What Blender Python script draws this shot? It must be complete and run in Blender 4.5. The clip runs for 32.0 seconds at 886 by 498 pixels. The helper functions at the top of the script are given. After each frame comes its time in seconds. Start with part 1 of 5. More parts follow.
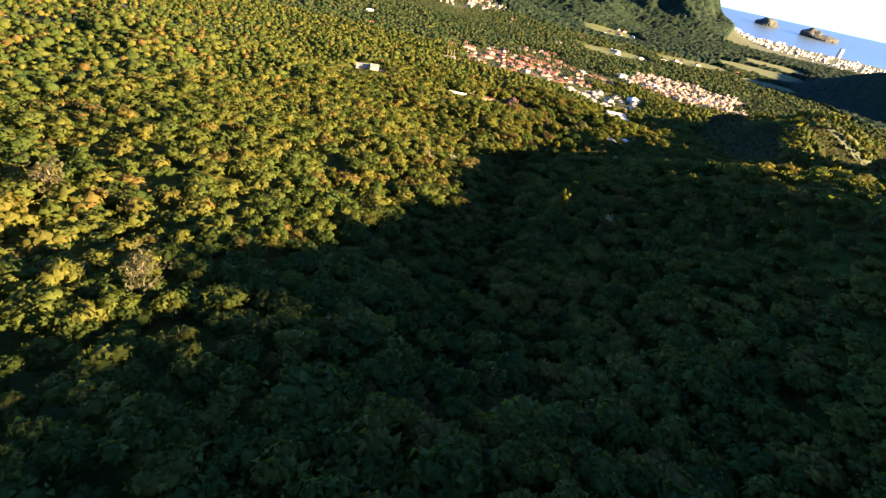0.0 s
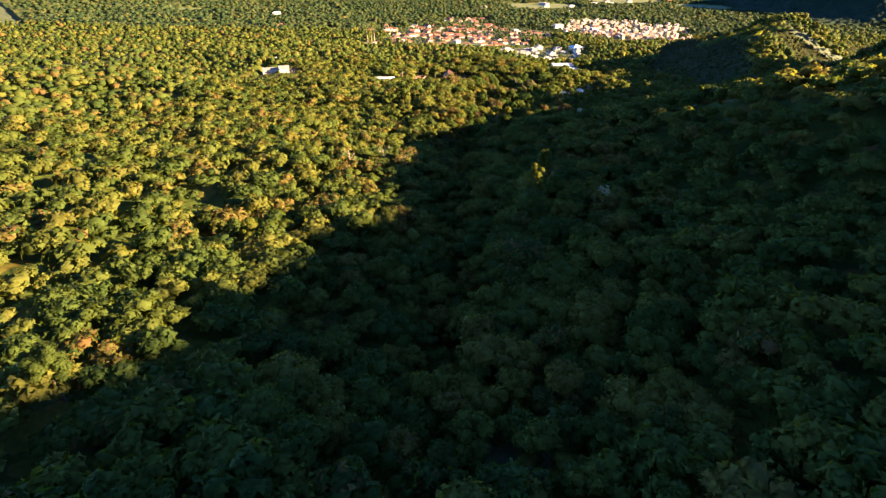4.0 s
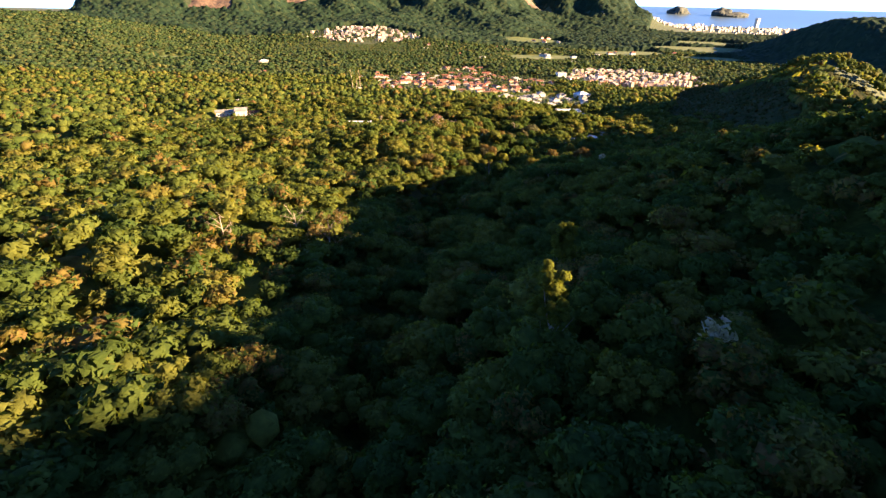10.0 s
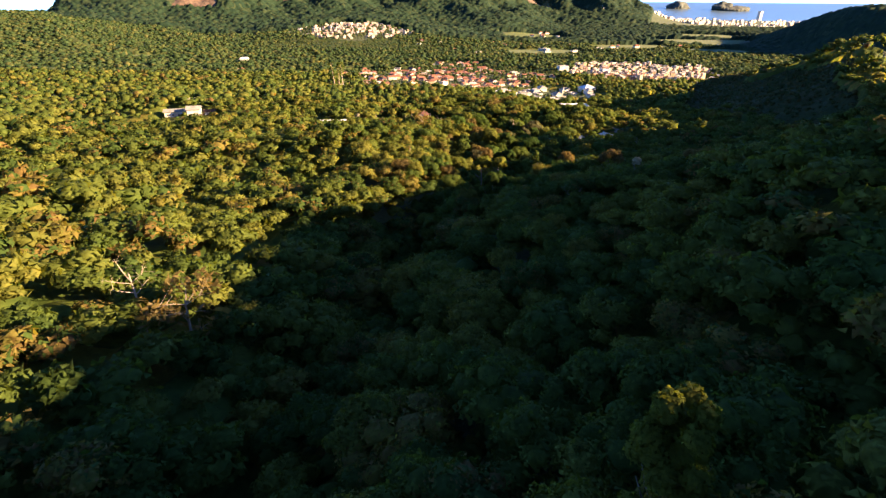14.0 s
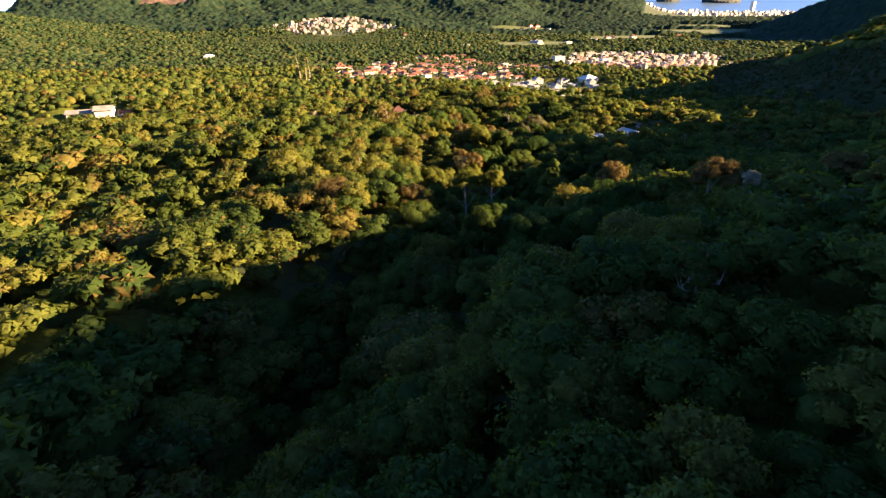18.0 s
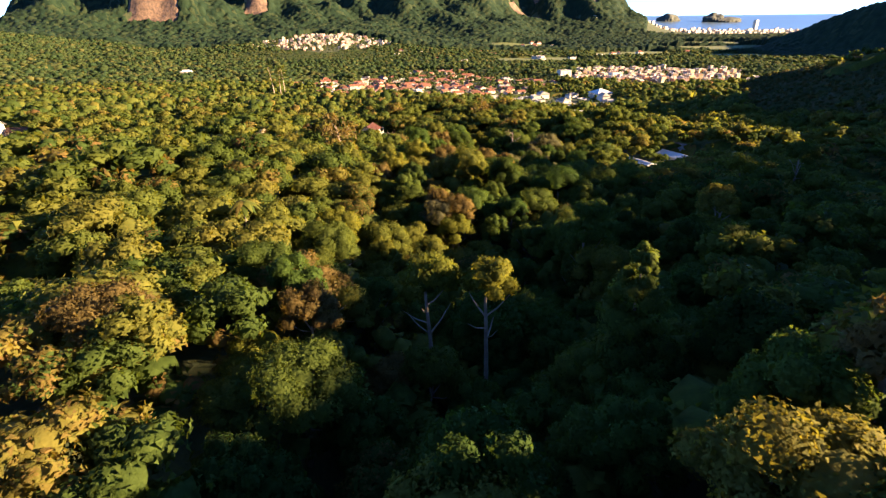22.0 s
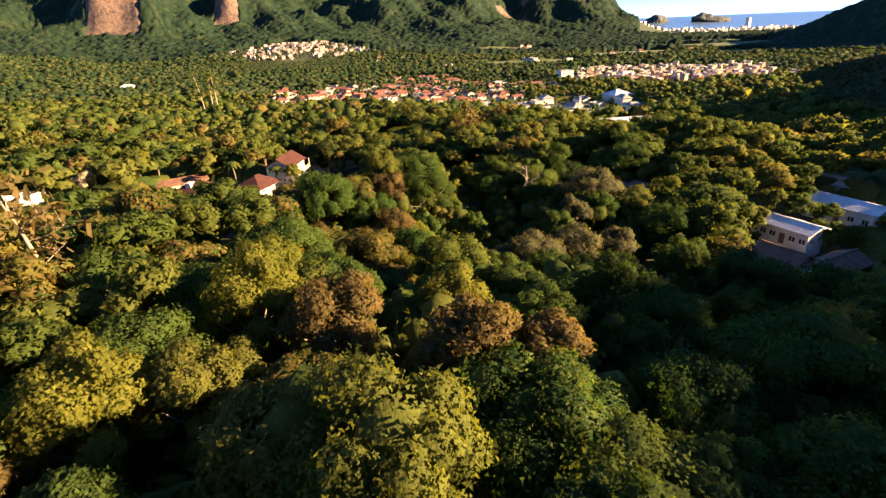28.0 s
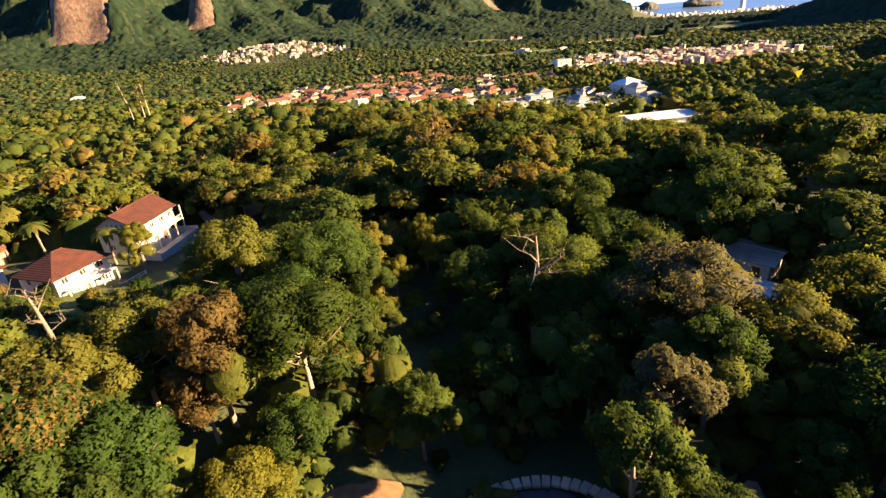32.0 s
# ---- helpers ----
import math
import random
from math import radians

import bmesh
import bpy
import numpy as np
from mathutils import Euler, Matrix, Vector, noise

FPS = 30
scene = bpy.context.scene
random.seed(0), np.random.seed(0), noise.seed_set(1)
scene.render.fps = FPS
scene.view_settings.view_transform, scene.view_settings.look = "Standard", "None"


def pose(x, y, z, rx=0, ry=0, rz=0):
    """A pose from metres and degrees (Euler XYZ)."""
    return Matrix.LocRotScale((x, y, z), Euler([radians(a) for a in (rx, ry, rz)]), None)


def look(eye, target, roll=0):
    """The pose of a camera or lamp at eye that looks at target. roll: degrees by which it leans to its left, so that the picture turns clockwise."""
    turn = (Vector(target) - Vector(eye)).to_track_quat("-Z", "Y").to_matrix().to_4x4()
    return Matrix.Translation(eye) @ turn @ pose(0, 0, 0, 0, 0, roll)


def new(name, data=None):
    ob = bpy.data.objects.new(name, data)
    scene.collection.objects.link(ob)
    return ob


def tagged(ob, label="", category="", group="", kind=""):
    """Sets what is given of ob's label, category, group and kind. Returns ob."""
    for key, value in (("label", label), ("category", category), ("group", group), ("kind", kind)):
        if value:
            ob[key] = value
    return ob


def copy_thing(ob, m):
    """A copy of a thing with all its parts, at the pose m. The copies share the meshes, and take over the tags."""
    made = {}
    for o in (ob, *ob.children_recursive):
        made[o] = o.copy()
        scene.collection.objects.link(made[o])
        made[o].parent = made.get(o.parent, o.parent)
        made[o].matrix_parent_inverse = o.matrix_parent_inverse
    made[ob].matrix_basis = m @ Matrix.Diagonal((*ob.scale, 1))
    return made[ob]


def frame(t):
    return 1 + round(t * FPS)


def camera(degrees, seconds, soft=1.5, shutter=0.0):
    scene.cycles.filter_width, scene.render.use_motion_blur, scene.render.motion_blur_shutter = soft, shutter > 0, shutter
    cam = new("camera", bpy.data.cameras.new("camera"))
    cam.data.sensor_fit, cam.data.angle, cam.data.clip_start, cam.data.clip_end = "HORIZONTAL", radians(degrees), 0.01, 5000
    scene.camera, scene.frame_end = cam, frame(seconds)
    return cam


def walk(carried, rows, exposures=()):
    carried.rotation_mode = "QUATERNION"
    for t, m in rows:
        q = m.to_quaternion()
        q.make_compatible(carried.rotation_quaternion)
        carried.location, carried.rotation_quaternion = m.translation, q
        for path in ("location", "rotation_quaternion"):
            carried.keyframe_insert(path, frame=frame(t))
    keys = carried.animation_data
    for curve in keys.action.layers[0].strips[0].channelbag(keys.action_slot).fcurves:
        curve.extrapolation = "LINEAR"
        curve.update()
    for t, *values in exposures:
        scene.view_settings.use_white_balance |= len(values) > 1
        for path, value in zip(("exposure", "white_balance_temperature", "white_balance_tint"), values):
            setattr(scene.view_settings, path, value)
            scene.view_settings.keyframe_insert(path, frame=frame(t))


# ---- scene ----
DEGREES = 83.19
# seconds, place, then yaw to the left, pitch up and roll in degrees
FLIGHT = [
    (0.0, 0.00, -0.00, 195.00, -0.958, -32.409, 12.590),
    (1.0, 1.59, 17.08, 188.85, -2.933, -32.830, 6.610),
    (2.0, 3.90, 33.32, 182.91, -4.390, -33.503, 2.779),
    (3.0, 7.51, 48.63, 176.93, -4.462, -33.564, 1.362),
    (6.0, 18.90, 91.79, 159.50, -4.022, -31.498, 1.328),
    (7.0, 22.32, 106.30, 154.31, -4.079, -30.518, 1.287),
    (8.0, 25.53, 120.17, 149.54, -4.043, -28.862, 1.369),
    (9.0, 29.49, 135.80, 144.16, -3.836, -27.728, 1.208),
    (10.0, 33.11, 151.43, 139.33, -3.738, -27.390, 1.354),
    (11.0, 36.52, 166.60, 135.07, -3.716, -27.266, 1.381),
    (12.0, 39.80, 182.37, 130.78, -3.526, -27.220, 1.062),
    (13.0, 42.32, 197.16, 126.88, -3.712, -27.251, 0.835),
    (14.0, 45.09, 211.81, 123.21, -3.698, -27.361, 0.513),
    (17.0, 54.81, 267.45, 108.65, -4.353, -27.375, -0.450),
    (18.0, 57.57, 285.10, 104.37, -4.489, -27.383, -0.553),
    (19.0, 60.98, 302.30, 100.25, -4.411, -27.217, -0.642),
    (20.0, 64.22, 319.43, 96.14, -4.333, -26.732, -0.717),
    (21.0, 67.63, 336.45, 92.13, -4.341, -26.063, -0.643),
    (22.0, 70.55, 353.48, 88.90, -4.397, -25.303, -0.649),
    (23.0, 73.95, 370.51, 85.76, -4.444, -24.412, -1.000),
    (24.0, 77.45, 387.11, 82.81, -4.459, -24.241, -1.194),
    (25.0, 79.91, 401.50, 81.21, -4.399, -24.338, -1.306),
    (28.0, 87.68, 456.50, 72.89, -5.127, -24.338, -2.376),
    (29.0, 90.90, 472.13, 70.81, -5.517, -24.447, -3.635),
    (30.0, 94.93, 487.59, 68.50, -5.652, -24.531, -4.620),
    (31.0, 98.92, 502.28, 66.80, -5.466, -24.633, -4.921),
    (32.0, 102.78, 517.67, 64.59, -5.251, -24.600, -4.876),
]


def aimed(x, y, z, yaw, pitch, roll):
    a, b = radians(yaw), radians(pitch)
    way = Vector((-math.sin(a) * math.cos(b), math.cos(a) * math.cos(b), math.sin(b)))
    eye = Vector((x, y, z))
    return look(eye, eye + 100 * way, roll)


cam = camera(DEGREES, 32.0, 1.4, 0.12)
walk(cam, [(t, aimed(*row)) for t, *row in FLIGHT], [(0.0, 2.52, 5950, 11), (6.0, 2.72, 5950, 11), (9.0, 2.5, 5950, 12), (13.0, 2.34, 5950, 12), (20.0, 2.32, 6000, 12), (25.0, 2.1, 5950, 12), (29.0, 2.06, 6100, 13), (32.0, 2.08, 6200, 13)])
# ---- end of camera ----

# ---- world and sun ----
SUN_AZ, SUN_EL = 100.0, 17.0
sky_world = bpy.data.worlds.new("sky")
scene.world = sky_world
sky_world.use_nodes = True
wt = sky_world.node_tree
sky = wt.nodes.new("ShaderNodeTexSky")
sky.sky_type, sky.sun_disc = "NISHITA", False
sky.sun_elevation, sky.sun_rotation = radians(SUN_EL), radians(SUN_AZ)
sky.air_density, sky.dust_density, sky.ozone_density, sky.altitude = 0.6, 0.0, 5.0, 3000
wt.links.new(sky.outputs["Color"], wt.nodes["Background"].inputs["Color"])
wt.nodes["Background"].inputs["Strength"].default_value = 0.09
sun = new("sun", bpy.data.lights.new("sun", "SUN"))
sun.data.energy, sun.data.angle, sun.data.color = 8.0, radians(0.5), (1.0, 0.635, 0.3)
sa, se = radians(SUN_AZ), radians(SUN_EL)
sun_way = Vector((math.sin(sa) * math.cos(se), math.cos(sa) * math.cos(se), math.sin(se)))
sun.matrix_world = look(sun_way * 900, (0, 0, 0))


# ---- materials ----
def nodes_of(name):
    m = bpy.data.materials.new(name)
    m.use_nodes = True
    t = m.node_tree
    return m, t, t.nodes["Principled BSDF"]


def add(t, kind, **settings):
    n = t.nodes.new(kind)
    for key, value in settings.items():
        if key == "data_type":
            n.data_type = value
        elif key == "operation":
            n.operation = value
        elif key == "blend_type":
            n.blend_type = value
        elif key == "attribute_name":
            n.attribute_name = value
        else:
            n.inputs[key.replace("_", " ")].default_value = value
    return n


def ramp(t, source, stops):
    r = t.nodes.new("ShaderNodeValToRGB")
    while len(r.color_ramp.elements) < len(stops):
        r.color_ramp.elements.new(0.5)
    for e, (p, c) in zip(r.color_ramp.elements, stops):
        e.position, e.color = p, (*c, 1)
    t.links.new(source, r.inputs["Fac"])
    return r.outputs["Color"]


def noisy(t, scale, detail=4.0, rough=0.55):
    co = t.nodes.new("ShaderNodeNewGeometry")
    n = add(t, "ShaderNodeTexNoise", Scale=scale, Detail=detail, Roughness=rough)
    t.links.new(co.outputs["Position"], n.inputs["Vector"])
    return n.outputs["Fac"]


def mixed(t, fac, a, b, how="MIX"):
    n = add(t, "ShaderNodeMixRGB", blend_type=how)
    for socket, value in (("Fac", fac), ("Color1", a), ("Color2", b)):
        if isinstance(value, (int, float)):
            n.inputs[socket].default_value = value
        elif isinstance(value, tuple):
            n.inputs[socket].default_value = (*value, 1)
        else:
            t.links.new(value, n.inputs[socket])
    return n.outputs["Color"]


def bumped(t, bsdf, height, strength=0.4, distance=0.1):
    b = add(t, "ShaderNodeBump", Strength=strength, Distance=distance)
    t.links.new(height, b.inputs["Height"])
    t.links.new(b.outputs["Normal"], bsdf.inputs["Normal"])


def surface(name, low, high, scale=0.4, rough=0.85, fine=6.0, bump=0.3, depth=0.05, metal=0.0, vary=0.0):
    """A worn surface: two colours mixed by coarse stains, grain at a finer scale, and a small change from thing to thing."""
    m, t, b = nodes_of(name)
    c = ramp(t, noisy(t, scale), [(0.3, low), (0.7, high)])
    grain = noisy(t, fine, 3)
    g = ramp(t, grain, [(0.3, (0.8, 0.8, 0.8)), (0.7, (1.12, 1.12, 1.12))])
    c = mixed(t, 1.0, c, g, "MULTIPLY")
    if vary:
        info = t.nodes.new("ShaderNodeObjectInfo")
        v = ramp(t, info.outputs["Random"], [(0.0, (1 - vary, 1 - vary, 1 - vary)), (1.0, (1 + vary, 1 + vary * 0.9, 1 + vary * 0.7))])
        c = mixed(t, 1.0, c, v, "MULTIPLY")
    t.links.new(c, b.inputs["Base Color"])
    b.inputs["Roughness"].default_value, b.inputs["Metallic"].default_value = rough, metal
    bumped(t, b, grain, bump, depth)
    return m


def foliage(name, stops, through_leaf=0.5):
    """Leaves: the tint of the tree picks the colour, single sprays differ a little, and some sun shines through."""
    m, t, b = nodes_of(name)
    a = add(t, "ShaderNodeAttribute", attribute_name="tint")
    info = t.nodes.new("ShaderNodeObjectInfo")
    s = add(t, "ShaderNodeMath", operation="ADD")
    t.links.new(a.outputs["Fac"], s.inputs[0])
    t.links.new(info.outputs["Random"], s.inputs[1])
    f = add(t, "ShaderNodeMath", operation="FRACT")
    t.links.new(s.outputs[0], f.inputs[0])
    c = ramp(t, f.outputs[0], stops)
    geo = t.nodes.new("ShaderNodeNewGeometry")
    spray = ramp(t, geo.outputs["Random Per Island"], [(0.0, (0.74, 0.78, 0.72)), (1.0, (1.24, 1.2, 1.1))])
    c = mixed(t, 1.0, c, spray, "MULTIPLY")
    mottle = ramp(t, noisy(t, 0.9, 3), [(0.3, (0.7, 0.72, 0.68)), (0.7, (1.2, 1.18, 1.1))])
    c = mixed(t, 1.0, c, mottle, "MULTIPLY")
    t.links.new(c, b.inputs["Base Color"])
    bumped(t, b, noisy(t, 2.0, 4, 0.7), 0.6, 0.35)
    b.inputs["Roughness"].default_value = 0.75
    b.inputs["Specular IOR Level"].default_value = 0.12
    tr = t.nodes.new("ShaderNodeBsdfTranslucent")
    t.links.new(mixed(t, 1.0, c, (1.45, 1.3, 0.55), "MULTIPLY"), tr.inputs["Color"])
    mix = add(t, "ShaderNodeMixShader", Fac=through_leaf)
    t.links.new(b.outputs[0], mix.inputs[1])
    t.links.new(tr.outputs[0], mix.inputs[2])
    t.links.new(mix.outputs[0], t.nodes["Material Output"].inputs["Surface"])
    return m


GREENS = [(0.0, (0.047, 0.083, 0.021)), (0.22, (0.069, 0.104, 0.024)), (0.5, (0.099, 0.129, 0.028)),
          (0.76, (0.129, 0.146, 0.032)), (0.93, (0.150, 0.147, 0.035)), (0.98, (0.160, 0.122, 0.040)), (1.0, (0.148, 0.096, 0.042))]
LEAVES = foliage("leaves", GREENS)
# The next two are for far woods: distance haze is put into their bluer colours.
LEAVES_VALE_HAZY = foliage("hazy_valley_leaves", [(0.0, (0.030, 0.062, 0.030)), (0.4, (0.050, 0.086, 0.036)), (0.8, (0.080, 0.108, 0.042)), (1.0, (0.115, 0.120, 0.046))])
LEAVES_HILL_HAZY = foliage("hazy_mountain_leaves", [(0.0, (0.024, 0.052, 0.036)), (0.5, (0.040, 0.074, 0.044)), (1.0, (0.068, 0.096, 0.052))])
LEAVES_SCRUB = foliage("scrub_leaves", [(0.0, (0.040, 0.066, 0.026)), (0.5, (0.068, 0.084, 0.030)), (1.0, (0.098, 0.090, 0.040))])
LEAVES_PARK = foliage("park_leaves", [(0.0, (0.040, 0.082, 0.020)), (0.5, (0.062, 0.108, 0.025)), (1.0, (0.092, 0.130, 0.030))])
LEAVES_YELLOW = foliage("yellow_leaves", [(0.0, (0.112, 0.138, 0.023)), (1.0, (0.158, 0.168, 0.028))])
LEAVES_GREY = foliage("grey_green_leaves", [(0.0, (0.090, 0.096, 0.058)), (1.0, (0.125, 0.122, 0.076))])
LEAVES_DARK = foliage("dark_leaves", [(0.0, (0.032, 0.058, 0.013)), (1.0, (0.052, 0.084, 0.016))])
LEAVES_RUST = foliage("rust_leaves", [(0.0, (0.125, 0.098, 0.040)), (1.0, (0.155, 0.120, 0.050))])
BLOSSOM = foliage("blossom", [(0.0, (0.36, 0.32, 0.29)), (1.0, (0.46, 0.42, 0.38))])
BARK = surface("bark", (0.13, 0.10, 0.075), (0.26, 0.22, 0.17), 0.7, 0.9, 9, 0.6, 0.05)
PALE_BARK = surface("pale_bark", (0.24, 0.19, 0.14), (0.38, 0.31, 0.23), 0.8, 0.9, 9, 0.5, 0.04)
SOIL = surface("undergrowth", (0.032, 0.050, 0.019), (0.066, 0.084, 0.029), 0.12, 0.95, 1.3, 0.8, 0.3)
GRANITE = surface("granite", (0.105, 0.074, 0.054), (0.165, 0.112, 0.078), 0.02, 0.85, 0.12, 0.7, 2.0)
gt = GRANITE.node_tree
place = gt.nodes.new("ShaderNodeNewGeometry")
squeeze = add(gt, "ShaderNodeVectorMath", operation="MULTIPLY")
squeeze.inputs[1].default_value = (0.16, 0.16, 0.012)
gt.links.new(place.outputs["Position"], squeeze.inputs[0])
streak = add(gt, "ShaderNodeTexNoise", Scale=1.0, Detail=4.0, Roughness=0.6)
gt.links.new(squeeze.outputs[0], streak.inputs["Vector"])
shade = ramp(gt, streak.outputs["Fac"], [(0.36, (0.45, 0.46, 0.50)), (0.56, (1.1, 1.06, 1.0))])
face = gt.nodes["Principled BSDF"]
plain = face.inputs["Base Color"].links[0].from_socket
gt.links.new(mixed(gt, 1.0, plain, shade, "MULTIPLY"), face.inputs["Base Color"])
PLASTER = surface("white_plaster", (0.52, 0.49, 0.44), (0.72, 0.69, 0.64), 0.5, 0.85, 5, 0.1, 0.01, vary=0.12)
TOWN_PLASTER = surface("weathered_plaster", (0.38, 0.34, 0.30), (0.56, 0.51, 0.46), 0.3, 0.88, 5, 0.1, 0.01, vary=0.2)
OCHRE = surface("ochre_plaster", (0.45, 0.32, 0.20), (0.58, 0.44, 0.29), 0.5, 0.85, 5, 0.1, 0.01, vary=0.15)
PINK = surface("pink_plaster", (0.50, 0.33, 0.27), (0.62, 0.44, 0.37), 0.5, 0.85, 5, 0.1, 0.01, vary=0.15)
BRICKY = surface("raw_brick", (0.33, 0.17, 0.11), (0.45, 0.26, 0.17), 0.6, 0.9, 7, 0.2, 0.02, vary=0.2)
CONCRETE = surface("concrete", (0.28, 0.27, 0.25), (0.44, 0.42, 0.39), 0.4, 0.9, 5, 0.2, 0.01, vary=0.15)
TILE = surface("clay_tile", (0.14, 0.05, 0.03), (0.24, 0.10, 0.06), 0.7, 0.85, 6, 0.3, 0.03, vary=0.25)
VILLA_TILE = surface("red_clay_tile", (0.036, 0.010, 0.006), (0.070, 0.019, 0.011), 0.7, 0.85, 6, 0.3, 0.03, vary=0.15)
TILE_DARK = surface("old_clay_tile", (0.10, 0.048, 0.03), (0.19, 0.10, 0.062), 0.7, 0.88, 6, 0.3, 0.03, vary=0.2)
SHEET = surface("pale_roof_sheet", (0.45, 0.50, 0.55), (0.68, 0.71, 0.74), 0.3, 0.5, 3, 0.1, 0.01, vary=0.15)
FIBRE = surface("grey_fibre_sheet", (0.20, 0.20, 0.20), (0.34, 0.33, 0.32), 0.4, 0.85, 4, 0.2, 0.02, vary=0.2)
GLASS_DARK = surface("window_glass", (0.02, 0.025, 0.03), (0.05, 0.055, 0.06), 0.5, 0.12, 2, 0.0)
WOOD = surface("dark_wood", (0.10, 0.055, 0.03), (0.18, 0.10, 0.055), 0.9, 0.7, 8, 0.3, 0.01)
EARTH = surface("bare_earth", (0.19, 0.105, 0.052), (0.30, 0.18, 0.095), 0.15, 0.95, 1.5, 0.4, 0.1)
LAWN = surface("lawn", (0.055, 0.092, 0.018), (0.115, 0.130, 0.028), 0.05, 0.9, 0.8, 0.4, 0.1)
GRASS = surface("mown_grass", (0.050, 0.088, 0.014), (0.085, 0.115, 0.020), 0.3, 0.9, 3.0, 0.4, 0.05)
WATER, wtree, wb = nodes_of("water")
wb.inputs["Base Color"].default_value = (0.08, 0.12, 0.13, 1)
wb.inputs["Roughness"].default_value = 0.28
bumped(wtree, wb, noisy(wtree, 0.05, 5), 0.15, 1.0)
POND, ptree, pb = nodes_of("pond_water")
pb.inputs["Base Color"].default_value = (0.012, 0.020, 0.018, 1)
pb.inputs["Roughness"].default_value = 0.12
bumped(ptree, pb, noisy(ptree, 0.8, 4), 0.2, 0.05)


# ---- the lie of the land ----
def smooth(a, b, v):
    u = np.clip((v - a) / (b - a), 0.0, 1.0)
    return u * u * (3 - 2 * u)


def bell(x, y, cx, cy, sx, sy):
    return np.exp(-(((x - cx) / sx) ** 2) - ((y - cy) / sy) ** 2)


def rolling(x, y):
    """Slow folds, at three sizes."""
    r = 4.0 * np.sin(x / 47.0 + 1.3) * np.sin(y / 61.0 + 0.4) + 2.2 * np.sin(x / 23.0 + y / 31.0) + 1.2 * np.sin(x / 11.0 - y / 17.0 + 2.0)
    far = smooth(300, 1200, np.abs(x) + np.abs(y - 400))
    big = 14.0 * np.sin(x / 210.0 + 0.7) * np.sin(y / 260.0 + 1.9) + 7.0 * np.sin(x / 90.0 - y / 120.0)
    return r, far * big


def spine(x, y):
    """The steep hill beyond the spur: a crest that climbs to a summit and runs on behind it, each side with its own fall."""
    line = ((262, 405, 36), (306, 470, 57), (358, 550, 74), (446, 652, 80), (505, 662, 61), (562, 690, 52), (640, 740, 38))
    # Spur added behind the summit to shade the valley floor beside it.
    branch = ((446, 652, 80), (436, 735, 55), (418, 812, 34))
    best = np.full(np.shape(x), -50.0)
    for (ax, ay, az), (bx, by, bz) in list(zip(line, line[1:])) + list(zip(branch, branch[1:])):
        dx, dy = bx - ax, by - ay
        n = math.hypot(dx, dy)
        u = np.clip(((x - ax) * dx + (y - ay) * dy) / n ** 2, 0, 1)
        px, py = x - ax - u * dx, y - ay - u * dy
        off = np.hypot(px, py)
        fall = np.where(px * dy - py * dx > 0, 0.5, 0.47)
        folds = 3.5 * np.sin((u * n + ax * 1.3 + ay) / 13.0) * np.clip(off / 40, 0, 1)
        best = np.maximum(best, az + u * (bz - az) - fall * (np.sqrt(off ** 2 + 36) - 6) + folds)
    return best


